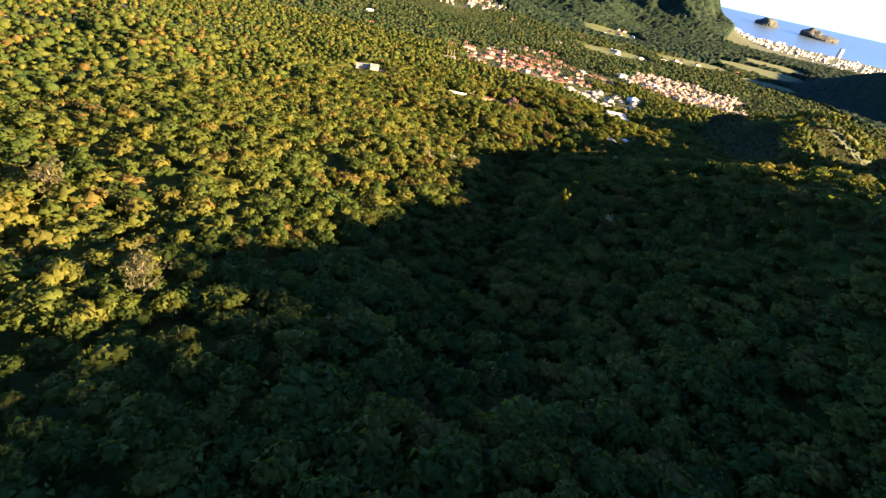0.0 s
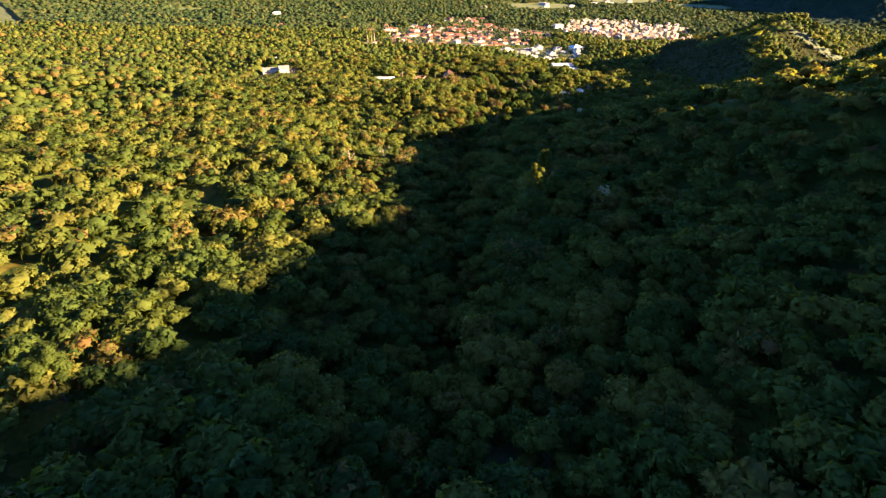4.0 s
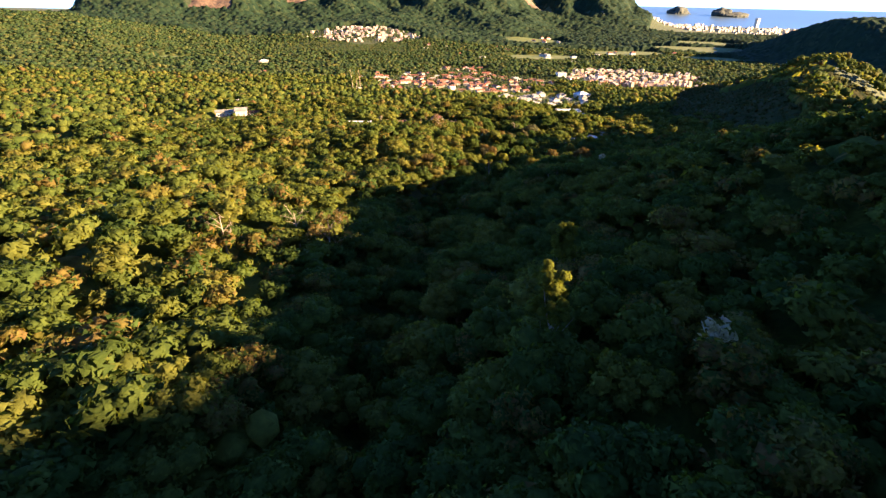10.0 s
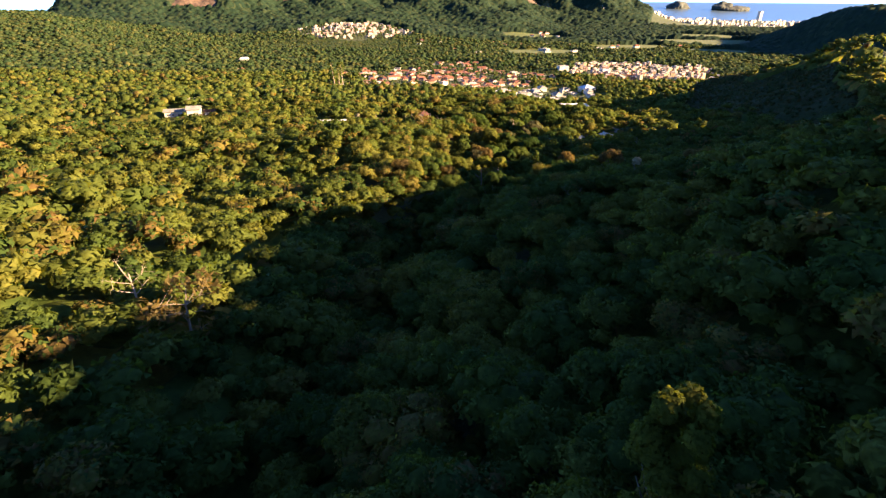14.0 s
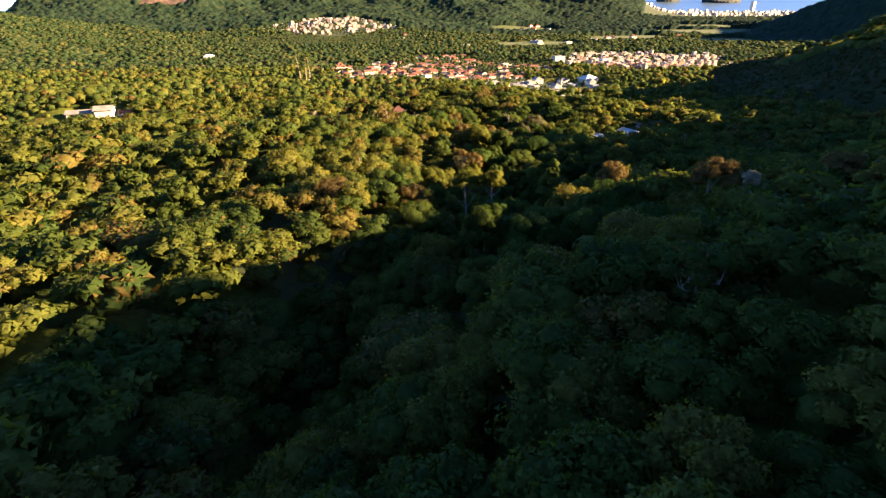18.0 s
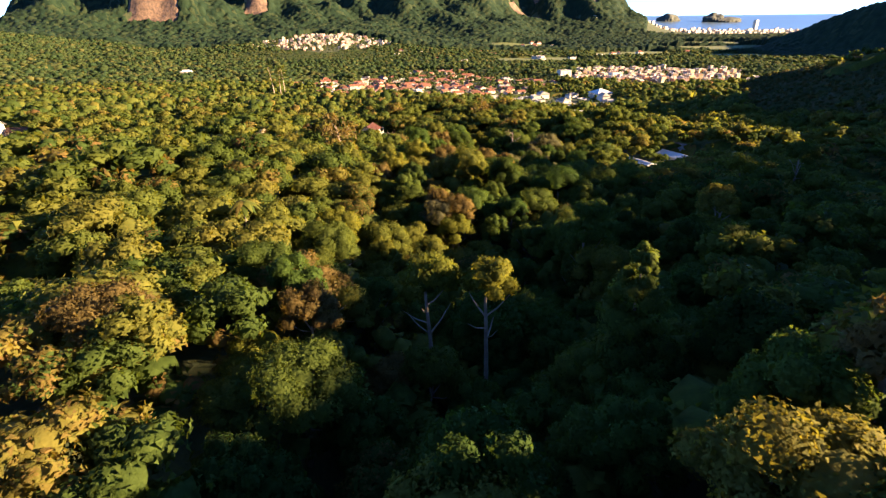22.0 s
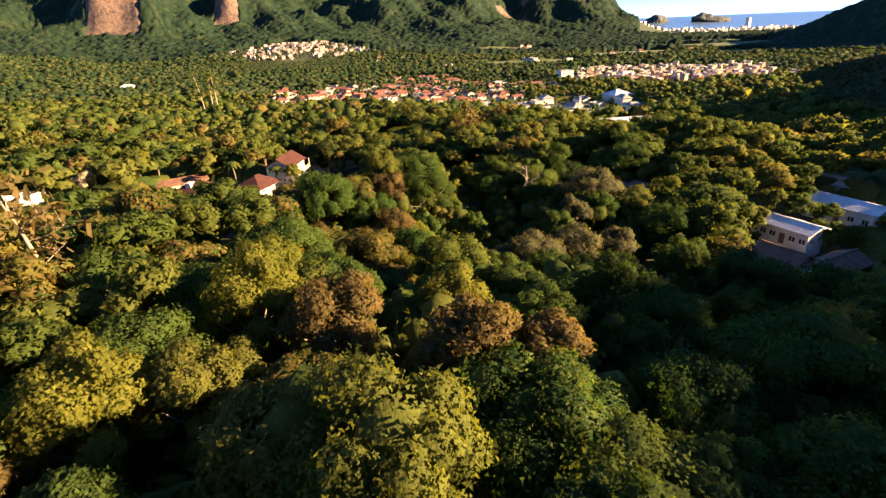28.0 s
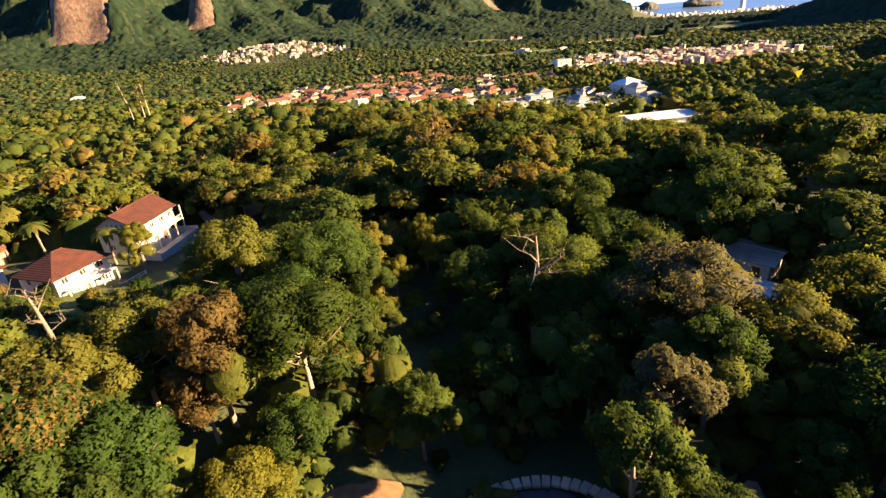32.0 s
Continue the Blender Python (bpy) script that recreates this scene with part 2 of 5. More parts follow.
def land(x, y):
    """The height of the ground in metres."""
    x, y = np.asarray(x, float), np.asarray(y, float)
    yc = np.clip(y, -700, 6000)
    z = 125 * np.exp(-yc / 500) - 6
    # the spur beside the ravine, which climbs away from it and ends above the houses
    out = np.clip(x - 50, 0, 95)
    z = z + 0.33 * (out - 12 * (1 - np.exp(-out / 12))) * (1 - smooth(270, 440, y))
    # the far side of the ravine, which faces the low sun
    z = z + 0.07 * np.clip(-15 - x, 0, 220) * (1 - 0.7 * smooth(420, 560, y) - 0.3 * smooth(600, 850, y)) - 7 * bell(x, y, 2, 418, 42, 45)
    # the ravine under the flight
    z = z - 9 * bell(x - (34 + 48 * smooth(345, 408, y)), 0 * y, 0, 0, 20, 1) * smooth(300, 350, y) * (1 - smooth(425, 465, y))
    z = z + 8 * bell(x, y, 0, 262, 170, 90) - 15 * np.exp(-np.abs(x - (21 + 0.13 * (y - 190) + 4 * np.sin(y / 23.0))) / 15.0) * smooth(60, 150, y) * (1 - smooth(330, 390, y))
    # the valley side below the villas rises gently away from the stream
    z = z + 0.075 * np.clip(95 - x, -20, 65) * smooth(400, 440, y) * (1 - smooth(490, 550, y))
    # the spur's shoulder, two small knolls and the head of the gully
    z = z + 0.34 * np.clip(x - 125, 0, 65) * (1 - smooth(225, 300, y)) * smooth(40, 140, y)
    z = z + 5 * bell(x, y, 60, 218, 30, 45) - 4 * bell(x, y, 68, 440, 18, 22) + 3 * bell(x, y, 150, 450, 30, 40)
    z = z - 2.2 * bell(x, y, 42, 597, 16, 9)
    z = z - 8 * bell(x, y, 215, 730, 100, 190)
    z = z - 7 * bell(x, y, 118, 536, 48, 36)
    z = z + 2 * bell(x, y, -120, 598, 32, 20) + 4 * bell(x, y, -14, 588, 22, 14) + 4 * bell(x, y, 200, 690, 30, 22)
    z = z + 45 * bell(x, y, -100, 1720, 260, 230)
    z = np.maximum(z, spine(x, y))
    z = z + 92 * np.exp(-(((x - 1085) / np.where(x < 1085, 140, 260)) ** 4) - ((y - 1340) / 230) ** 2)
    z = z + 70 * bell(x, y, -850, 1350, 330, 330)
    wide = smooth(-1180, -880, x) * (1 - smooth(330, 620, x))
    rock = 240 * bell(x, y, -850, 2450, 420, 520) * smooth(-1240, -880, x) + 260 * smooth(1750, 2900, y) * wide
    rock = rock + 300 * bell(x, y, 800, 2800, np.where(x < 800, 330, 270), 330)
    rock = rock + 75 * smooth(1900, 2000, y) * bell(x, y, -615, 2060, 105, 170) + 45 * smooth(2085, 2150, y) * bell(x, y, -370, 2180, 60, 110)
    small, big = rolling(x, y)
    flat = smooth(650, 820, y) * (1 - smooth(0.5, 18.0, rock + 70 * bell(x, y, -850, 1350, 330, 330)))
    z = z + rock + small * (1 - flat) * 0.8 + big * (1 - flat) * smooth(-300, -100, -np.abs(x) - 200 * (y < 800))
    rough = smooth(20, 120, rock)
    z = z + rough * (18 * np.sin(x / 70.0 + y / 90) + 12 * np.sin(x / 33.0 - y / 57.0) + 9 * np.sin(x / 19.0 + y / 41.0) + 15 * np.sin(x / 130.0 - y / 75.0))
    # the long ridge beyond the spur, which keeps the low sun off the ravine
    # Mostly out of view: the crest heights are set from where the shade ends.
    crest = np.interp(y, [-300, -43, -9, 42, 81, 115, 151, 200, 231, 261, 274, 289, 306, 323, 345, 359, 373, 388, 408, 430, 444, 480],
                      [330, 288, 278, 251, 239, 228, 207, 199, 200, 198, 193, 182, 177, 176, 173, 166, 158, 153, 157, 155, 146, 136])
    rise = smooth(300, 480, x) * (1 - 0.7 * smooth(560, 1000, x)) * (1 - smooth(450, 525, y))
    z = z + np.maximum(crest - z, 0) * rise
    # the shore
    shore = 3150 - 0.25 * (x - 1400)
    return np.where(y > shore, np.where(rock > 15, z, z - 25 * smooth(0, 120, y - shore)), z)


def height(x, y):
    return float(land(np.array([x]), np.array([y]))[0])


def grown(a, b, first, growth, most):
    out, step = [a], first
    while out[-1] < b:
        out.append(out[-1] + step)
        step = min(step * growth, most)
    return out


def mesh_of(name, verts, faces, material=None, smooth_shaded=False):
    me = bpy.data.meshes.new(name)
    me.from_pydata([tuple(v) for v in verts], [], [tuple(f) for f in faces])
    if material:
        me.materials.append(material)
    if smooth_shaded:
        me.polygons.foreach_set("use_smooth", [True] * len(me.polygons))
    me.update()
    return me


def sheet(name, xs, ys, zfun, material):
    gx, gy = np.meshgrid(np.array(xs), np.array(ys))
    gz = zfun(gx, gy)
    n, k = len(xs), len(ys)
    i = np.arange(n * k).reshape(k, n)
    quads = np.stack([i[:-1, :-1], i[:-1, 1:], i[1:, 1:], i[1:, :-1]], -1).reshape(-1, 4)
    return new(name, mesh_of(name, np.stack([gx, gy, gz], -1).reshape(-1, 3).tolist(), quads.tolist(), material, True))


right_x = grown(300, 4200, 9, 1.12, 60)
left_x = [-v + 100 for v in grown(300, 4200, 9, 1.12, 60)]
ground_x = sorted(left_x) + list(np.arange(-192, 296, 8.0)) + right_x
ground_y = sorted([-v for v in grown(60, 900, 10, 1.2, 60)]) + list(np.arange(-50, 900, 8.0)) + grown(905, 3600, 10, 1.06, 40)
ground = tagged(sheet("ground", ground_x, ground_y, land, SOIL), "dark leafy forest floor falling to a flat valley", "ground", kind="structure")


def sea_level(x, y):
    return -9 + 55 * smooth(3000, 5600, y) * 1.0


sea = tagged(sheet("water", grown(-1500, 4600, 100, 1.0, 100), grown(2900, 5300, 60, 1.0, 60), sea_level, WATER),
             "calm blue sea with small waves", "sea", kind="structure")


# ---- trees ----
def icosphere(level):
    bm = bmesh.new()
    bmesh.ops.create_icosphere(bm, subdivisions=level, radius=1.0)
    v = np.array([p.co[:] for p in bm.verts])
    f = np.array([[q.index for q in face.verts] for face in bm.faces])
    bm.free()
    return v, f


ICO = {1: icosphere(1), 2: icosphere(2)}


def outward(p, c, r, tall):
    """The way that leaves at p face: out of their lobe, and a little out of the whole crown."""
    a, b = (p - c) / r, p - np.array([0, 0, 0.3 * tall])
    return a + 0.5 * b / (np.linalg.norm(b, axis=1)[:, None] + 1e-6)


def crown(rng, radius, tall, lobes, core, sprays, size, droop=0.0, fill=0.8):
    """A crown: lobes over a dome, each with a leafy core and leaf sprays standing off it. Its base is at z = 0."""
    verts, tris, tint, outs, count = [], [], [], [], 0
    cv, cf = ICO[core]
    for n in range(lobes):
        if n == 0:
            c, r = np.array([0, 0, 0.55 * tall]), (0.55 if lobes < 6 else 0.4) * radius
        else:
            a, up = 2.4 * n + rng.uniform(-0.4, 0.4), rng.uniform(0.0, 1.0)
            reach = radius * (0.72 - 0.42 * up) * rng.uniform(0.8, 1.1)
            c = np.array([reach * np.cos(a), reach * np.sin(a), tall * (0.22 + 0.58 * up)])
            r = radius * rng.uniform(0.27, 0.43) * (8 / max(lobes, 8)) ** 0.42
        stretch = np.array([1, 1, min(1.0, 0.75 * tall / radius + 0.15 + droop)])
        p = cv * (1 + (0.13 if core == 2 else 0.16) * rng.standard_normal((len(cv), 1)).clip(-1.6, 1.6)) * fill * r * stretch + c
        verts.append(p), tris.append(cf + count), tint.append(np.full(len(p), rng.uniform(-0.04, 0.04)))
        outs.append(outward(p, c, r, tall))
        count += len(p)
        if sprays:
            d = rng.standard_normal((sprays, 3))
            d[:, 2] = np.abs(d[:, 2]) - 0.35
            d /= np.linalg.norm(d, axis=1)[:, None]
            clump = 0.13 * np.sin(d @ rng.uniform(-9, 9, (3, 1)) + 1) + 0.08 * np.sin(d @ rng.uniform(-17, 17, (3, 1)))
            q = d * r * (rng.uniform(0.74, 1.1, (sprays, 1)) + clump) * stretch + c
            face = d + 0.5 * rng.standard_normal((sprays, 3))
            face /= np.linalg.norm(face, axis=1)[:, None]
            hang = rng.standard_normal((sprays, 3)) + [0, 0, -0.9]
            hang -= face * (hang * face).sum(1)[:, None]
            hang /= np.linalg.norm(hang, axis=1)[:, None] + 1e-9
            side = np.cross(hang, face)
            s = size * rng.uniform(0.6, 1.3, (sprays, 1))
            fold = face * s * 0.18
            leaf = np.stack([q - side * s * 0.42 - hang * s * 0.3 - fold, q + side * s * 0.42 - hang * s * 0.3 - fold, q + hang * s * 0.8], 1).reshape(-1, 3)
            verts.append(leaf)
            tris.append(np.arange(3 * sprays).reshape(-1, 3) + count)
            tint.append(np.repeat(rng.uniform(-0.05, 0.05, sprays), 3))
            outs.append(outward(leaf, c, r, tall) + 0.35 * np.repeat(face, 3, 0))
            count += 3 * sprays
    return np.concatenate(verts), np.concatenate(tris), np.concatenate(tint), np.concatenate(outs)


def tri_mesh(name, verts, tris, tint, material, outs=None):
    me = bpy.data.meshes.new(name)
    me.vertices.add(len(verts)), me.loops.add(3 * len(tris)), me.polygons.add(len(tris))
    me.vertices.foreach_set("co", np.ascontiguousarray(verts, np.float32).ravel())
    me.loops.foreach_set("vertex_index", np.ascontiguousarray(tris, np.int32).ravel())
    me.polygons.foreach_set("loop_start", np.arange(0, 3 * len(tris), 3, dtype=np.int32))
    me.polygons.foreach_set("use_smooth", np.ones(len(tris), bool))
    me.update(calc_edges=True)
    me.attributes.new("tint", "FLOAT", "POINT").data.foreach_set("value", np.asarray(tint, np.float32))
    if outs is not None:
        unit = outs / (np.linalg.norm(outs, axis=1)[:, None] + 1e-9)
        me.attributes.new("custom_normal", "FLOAT_VECTOR", "POINT").data.foreach_set("vector", np.ascontiguousarray(unit, np.float32).ravel())
    me.materials.append(material)
    return me


def limb(points, radii, sides=6):
    """A tapered, bent stem along points: verts and triangles."""
    verts, tris = [], []
    for p, r in zip(points, radii):
        a = np.arange(sides) * 2 * np.pi / sides
        verts.append(np.stack([p[0] + r * np.cos(a), p[1] + r * np.sin(a), np.full(sides, p[2])], 1))
    for n in range(len(points) - 1):
        for s in range(sides):
            a, b = n * sides + s, n * sides + (s + 1) % sides
            tris += [[a, b, b + sides], [a, b + sides, a + sides]]
    return np.concatenate(verts), np.array(tris)


def joined(pieces):
    verts, tris, n = [], [], 0
    for v, f in pieces:
        verts.append(v), tris.append(f + n)
        n += len(v)
    return np.concatenate(verts), np.concatenate(tris)


def trunk_pieces(rng, tall, crown_radius, crown_tall, thick):
    """A leaning trunk with forking limbs that reach into the crown."""
    lean = rng.uniform(-0.06, 0.06, 2) * tall
    stem = [np.array([lean[0] * u * u, lean[1] * u * u, tall * u]) for u in (-0.08, 0.1, 0.35, 0.65, 1.0)]
    pieces = [limb(stem, [thick * 1.5, thick, thick * 0.8, thick * 0.65, thick * 0.45], 7)]
    for n in range(5):
        a, u = 2.4 * n + rng.uniform(-0.5, 0.5), rng.uniform(0.62, 0.95)
        base = np.array([lean[0] * u * u, lean[1] * u * u, tall * u])
        tip = base + np.array([np.cos(a), np.sin(a), 0]) * crown_radius * rng.uniform(0.5, 0.85) + [0, 0, crown_tall * rng.uniform(0.25, 0.6)]
        mid = (base + tip) / 2 + np.array([0, 0, -0.06 * crown_tall])
        pieces.append(limb([base, mid, tip], [thick * 0.42, thick * 0.28, thick * 0.1], 5))
    return pieces


def tree_kind(name, seed, radius, tall, stem, lobes, core, sprays, size, leaves, bark, droop=0.0, thick=0.28):
    """One tree as a thing: an Empty at its foot, trunk and crown under it."""
    rng = np.random.default_rng(seed)
    ob = new(name)
    v, f, tint, outs = crown(rng, radius, tall, lobes, core, sprays, size, droop, 0.7)
    top = new("crown", tri_mesh("crown", v + [0, 0, stem], f, tint, leaves, outs))
    tv, tf = joined(trunk_pieces(rng, stem + 0.15 * tall, radius, tall, thick))
    low = new("trunk", tri_mesh("trunk", tv, tf, np.zeros(len(tv)), bark))
    top.parent = low.parent = ob
    return ob


def merged_trees(name, protos, xs, ys, kinds, scales, turns, lifts, material, label, rng, high=(0.55, 0.85)):
    """Many crowns in one mesh, for woods that nobody could count."""
    verts, tris, tint, outs, n = [], [], [], [], 0
    for k, (pv, pf, pt, pn) in enumerate(protos):
        pick = np.nonzero(kinds == k)[0]
        if not len(pick):
            continue
        c, s = np.cos(turns[pick])[:, None], np.sin(turns[pick])[:, None]
        sc = scales[pick][:, None]
        x = (pv[:, 0] * c - pv[:, 1] * s) * sc + xs[pick][:, None]
        y = (pv[:, 0] * s + pv[:, 1] * c) * sc + ys[pick][:, None]
        z = pv[:, 2] * sc * rng.uniform(*high, (len(pick), 1)) + lifts[pick][:, None]
        verts.append(np.stack([x, y, z], -1).reshape(-1, 3))
        outs.append(np.stack([pn[:, 0] * c - pn[:, 1] * s, pn[:, 0] * s + pn[:, 1] * c, pn[:, 2] + 0 * c], -1).reshape(-1, 3))
        tris.append((pf[None] + (np.arange(len(pick)) * len(pv))[:, None, None] + n).reshape(-1, 3))
        own = rng.uniform(0, 1, len(pick)) * 0.9 + 0.05
        tint.append((own[:, None] + pt[None]).ravel().clip(0.01, 0.99))
        n += len(pick) * len(pv)
    ob = new(name, tri_mesh(name, np.concatenate(verts), np.concatenate(tris), np.concatenate(tint), material, np.concatenate(outs)))
    return tagged(ob, label, "trees", kind="stuff")


# clearings: centre, half width, half depth, turn
CLEAR = [(55, 612, 12, 10, 75), (49, 597, 9, 8, 65), (31, 601, 13, 12, -10), (-121, 598, 19, 12, 0), (-15, 586, 12, 6, 0),
         (161, 535, 6, 11, -20), (184, 550, 6, 9, -20), (200, 690, 16, 9, 0), (264, 845, 11, 9, 0), (84, 655, 9, 16, -35),
         (-143, 669, 9, 8, 0), (143, 566, 7, 8, 0), (109.5, 541, 11.5, 9.5, 0), (99, 545, 6, 5, 0), (126.8, 540.5, 3.0, 6.5, -36), (136, 535.5, 6, 4, 0), (60, 588, 12, 6, -25), (40, 589, 12, 5, 0),
         (68, 600, 7, 11, -15), (56, 588, 9, 6, -20), (70, 607, 10, 9, -12)]
TOWNS = [(75, 905, 122, 52), (35, 1000, 105, 60), (165, 985, 105, 95), (120, 1140, 62, 44), (-40, 838, 22, 16), (-120, 1006, 22, 14), (-214, 1033, 20, 12),
         (410, 1035, 118, 125), (-95, 1590, 150, 98), (205, 800, 62, 70)]
LAWNS = [(850, 1690, 120, 105, -10), (345, 1400, 90, 50, 5), (600, 1540, 110, 55, 10), (770, 1430, 70, 50, -8), (1010, 1900, 110, 110, -12), (420, 1830, 100, 70, 4),
         (-60, 905, 26, 20, 10), (-420, 1180, 40, 26, 15)]


# stretches of low scrub and young trees in front of buildings
LOW = [(-121, 570, 34, 26), (-14, 570, 26, 18), (200, 668, 30, 22), (264, 822, 26, 22), (90, 835, 120, 22), (285, 1005, 40, 30), (-248, 1150, 30, 24), (425, 930, 130, 50),
       (-100, 1420, 170, 60), (58, 577, 20, 15), (36, 577, 20, 15), (46, 563, 26, 12), (78, 590, 10, 9), (15, 584, 14, 10), (152, 520, 9, 8), (182, 536, 10, 8), (128, 526, 14, 9), (112, 528, 18, 9), (166, 528, 16, 10), (188, 538, 16, 12), (206, 575, 18, 14), (-121, 560, 40, 22), (196, 655, 34, 18), (105, 570, 6, 20)]
LOW += [(cx, cy - hd - 22, 1.15 * hw, 40) for cx, cy, hw, hd, a in LAWNS[:6]]
LOW += [(cx, cy - ry - 12, 0.9 * rx, 26) for cx, cy, rx, ry in TOWNS[:4] + TOWNS[7:9]]
# bare rock: centre, half width, half depth, turn
CLIFFS = [(-608, 1985, 66, 90, 10), (-368, 2130, 34, 60, 8), (745, 2555, 120, 45, -14), (560, 2480, 60, 28, -5)]


def inside(x, y, cx, cy, hw, hd, a):
    c, s = math.cos(radians(a)), math.sin(radians(a))
    return (np.abs((x - cx) * c + (y - cy) * s) < hw) & (np.abs(-(x - cx) * s + (y - cy) * c) < hd)


def open_ground(x, y):
    """Where no forest stands: houses, gardens, lawns and the shore."""
    bare = land(x, y) < -7.5
    for row in CLEAR + LAWNS + CLIFFS:
        bare |= inside(x, y, *row)
    for cx, cy, rx, ry in TOWNS:
        bare |= ((x - cx) / rx) ** 2 + ((y - cy) / ry) ** 2 < 1 + 0.3 * np.sin(x / 17.0 + cy) * np.sin(y / 13.0)
    return bare


def scatter(rng, x0, x1, y0, y1, gap):
    gx, gy = np.meshgrid(np.arange(x0, x1, gap), np.arange(y0, y1, gap * 0.87))
    gx = gx + (np.arange(gx.shape[0]) % 2)[:, None] * gap / 2
    x, y = gx.ravel(), gy.ravel()
    return x + rng.uniform(-0.46, 0.46, len(x)) * gap, y + rng.uniform(-0.46, 0.46, len(x)) * gap


def off_path(x, y):
    """Metres to the side of the line of flight."""
    return np.abs((x - 0.2 * y) * 0.98)


def on_hill(x, y):
    """The scrub-grown hill beyond the spur."""
    return (spine(x, y) > land(x, y) - 1.5) & (y > 440) & (x > 285)


wood_rng = np.random.default_rng(5)
CLOSE = [crown(np.random.default_rng(80 + k), r, t, 13, 1, 118, 0.46, d, 0.72) for k, (r, t, d) in
         enumerate([(4.6, 4.4, 0), (5.4, 4.4, 0), (3.8, 5.4, 0.4), (6.2, 4.6, 0), (4.2, 6.0, 0.5), (3.4, 3.8, 0)])]
FINE = [crown(np.random.default_rng(80 + k), r, t, 15, 1, 250, 0.29, d, 0.68) for k, (r, t, d) in
        enumerate([(4.6, 4.4, 0), (5.4, 4.4, 0), (3.8, 5.4, 0.4), (6.2, 4.6, 0), (4.2, 6.0, 0.5)])]
NEAR = [crown(np.random.default_rng(20 + k), r, t, 9, 1, 44, 0.95, d, 0.68) for k, (r, t, d) in
        enumerate([(4.6, 4.4, 0), (5.4, 4.4, 0), (3.8, 5.4, 0.4), (6.2, 4.6, 0), (4.2, 6.0, 0.5), (3.4, 3.8, 0)])]
MIDDLE = [crown(np.random.default_rng(40 + k), r, t, 5, 1, 19, 1.45, 0.1, 0.68) for k, (r, t) in enumerate([(5.4, 4.8), (6.2, 5.0), (4.8, 6.2), (6.6, 5.6), (4.6, 4.4)])]
SAPLING = [crown(np.random.default_rng(90 + k), r, t, 6, 1, 30, 0.58, 0.1, 0.85) for k, (r, t) in enumerate([(3.8, 4.2), (4.4, 4.4), (3.4, 5.0)])]
BUSH = [crown(np.random.default_rng(85 + k), 2.2, t, 1, 1, 9, 1.1, 0.1, 0.8) for k, t in enumerate((2.2, 2.8, 3.4))]
FAR = [crown(np.random.default_rng(60 + k), r, t, n, 1, 0, 1.0, 0.0, 0.95) for k, (r, t, n) in enumerate([(13.0, 6.5, 1), (15.0, 7.0, 1), (11.5, 8.0, 1), (14.0, 6.0, 1)])]
REMOTE = [crown(np.random.default_rng(70 + k), r, t, 2, 1, 8, 2.0, 0.1, 0.86) for k, (r, t) in enumerate([(4.6, 5.0), (5.4, 5.4), (4.2, 6.4), (5.8, 5.6), (3.8, 4.6)])]


def woods(name, protos, x, y, stem, label, size=1.0, high=(0.55, 0.85), leaves=LEAVES):
    n = len(x)
    low = np.clip(sum(bell(x, y, *row) for row in LOW), 0, 1)
    patchy = 1 + 0.16 * np.sin(x / 19.0 + 2 * np.sin(y / 31.0)) * np.sin(y / 23.0 + np.sin(x / 41.0))
    scale = patchy * wood_rng.uniform(0.85, 1.5, n) * np.where(wood_rng.uniform(0, 1, n) > 0.95, 1.2, 1.0) * size * (1 - 0.55 * low)
    lift = land(x, y) + wood_rng.uniform(0.85, 1.1, n) * stem * (1 - 0.8 * low)
    return merged_trees(name, protos, x, y, wood_rng.integers(0, len(protos), n), scale, wood_rng.uniform(0, 6.28, n), lift, leaves, label, wood_rng, high)


def in_view(x, y):
    """The wedge of land that the flight looks over, with a margin."""
    return (x > -70 - 0.92 * np.maximum(y, 0)) & (x < 70 + 1.08 * np.maximum(y, 0)) & (y > 12)


x, y = scatter(wood_rng, -330, 420, 0, 700, 7.2)
side = off_path(x, y)
ok = ~open_ground(x, y) & in_view(x, y) & (side < 92)
x, y = x[ok], y[ok]
near_stretch = (np.abs(x - 0.2 * y) < np.where(y < 408, 26, 34)) & (y > 346) & (y < 588)
single_x, single_y = x[near_stretch], y[near_stretch]
rest = ~near_stretch
close = rest & (off_path(x, y) < np.where(y > 370, 68, 42)) & (y > 110)
fine = close & (np.abs(x - 0.2 * y) < 27) & (y > 225) & (y < 350)
close &= ~fine
woods("forest_canopy", FINE, x[fine], y[fine], 7.5, "leafy green crowns close under the flight", high=(0.72, 0.98))
woods("forest_canopy", CLOSE, x[close], y[close], 7.5, "dense mixed green rainforest crowns along the ravine", high=(0.72, 0.98))
far_side = rest & ~close & ~fine
woods("forest_canopy", NEAR, x[far_side], y[far_side], 7.5, "dense mixed green rainforest crowns over a slope", high=(0.68, 0.95))
x, y = scatter(wood_rng, -260, 260, 20, 430, 8.7)
ok = in_view(x, y) & (np.abs(x - 0.2 * y) < 150)
by = off_path(x, y) < 48
woods("understorey", SAPLING, x[ok & by], y[ok & by], 2.5, "leafy saplings filling the gaps of the canopy", 1.15, (0.6, 0.9))
x, y = scatter(wood_rng, 10, 190, 405, 640, 6.2)
ok = ~open_ground(x, y) & (x - 0.2 * y < 50) & (x - 0.2 * y > np.where(y > 535, -95, -50))
woods("understorey", SAPLING, x[ok], y[ok], 3.4, "middle layer of leafy saplings under the taller trees", 0.95, (0.75, 1.05))
x, y = scatter(wood_rng, 20, 180, 425, 605, 6.6)
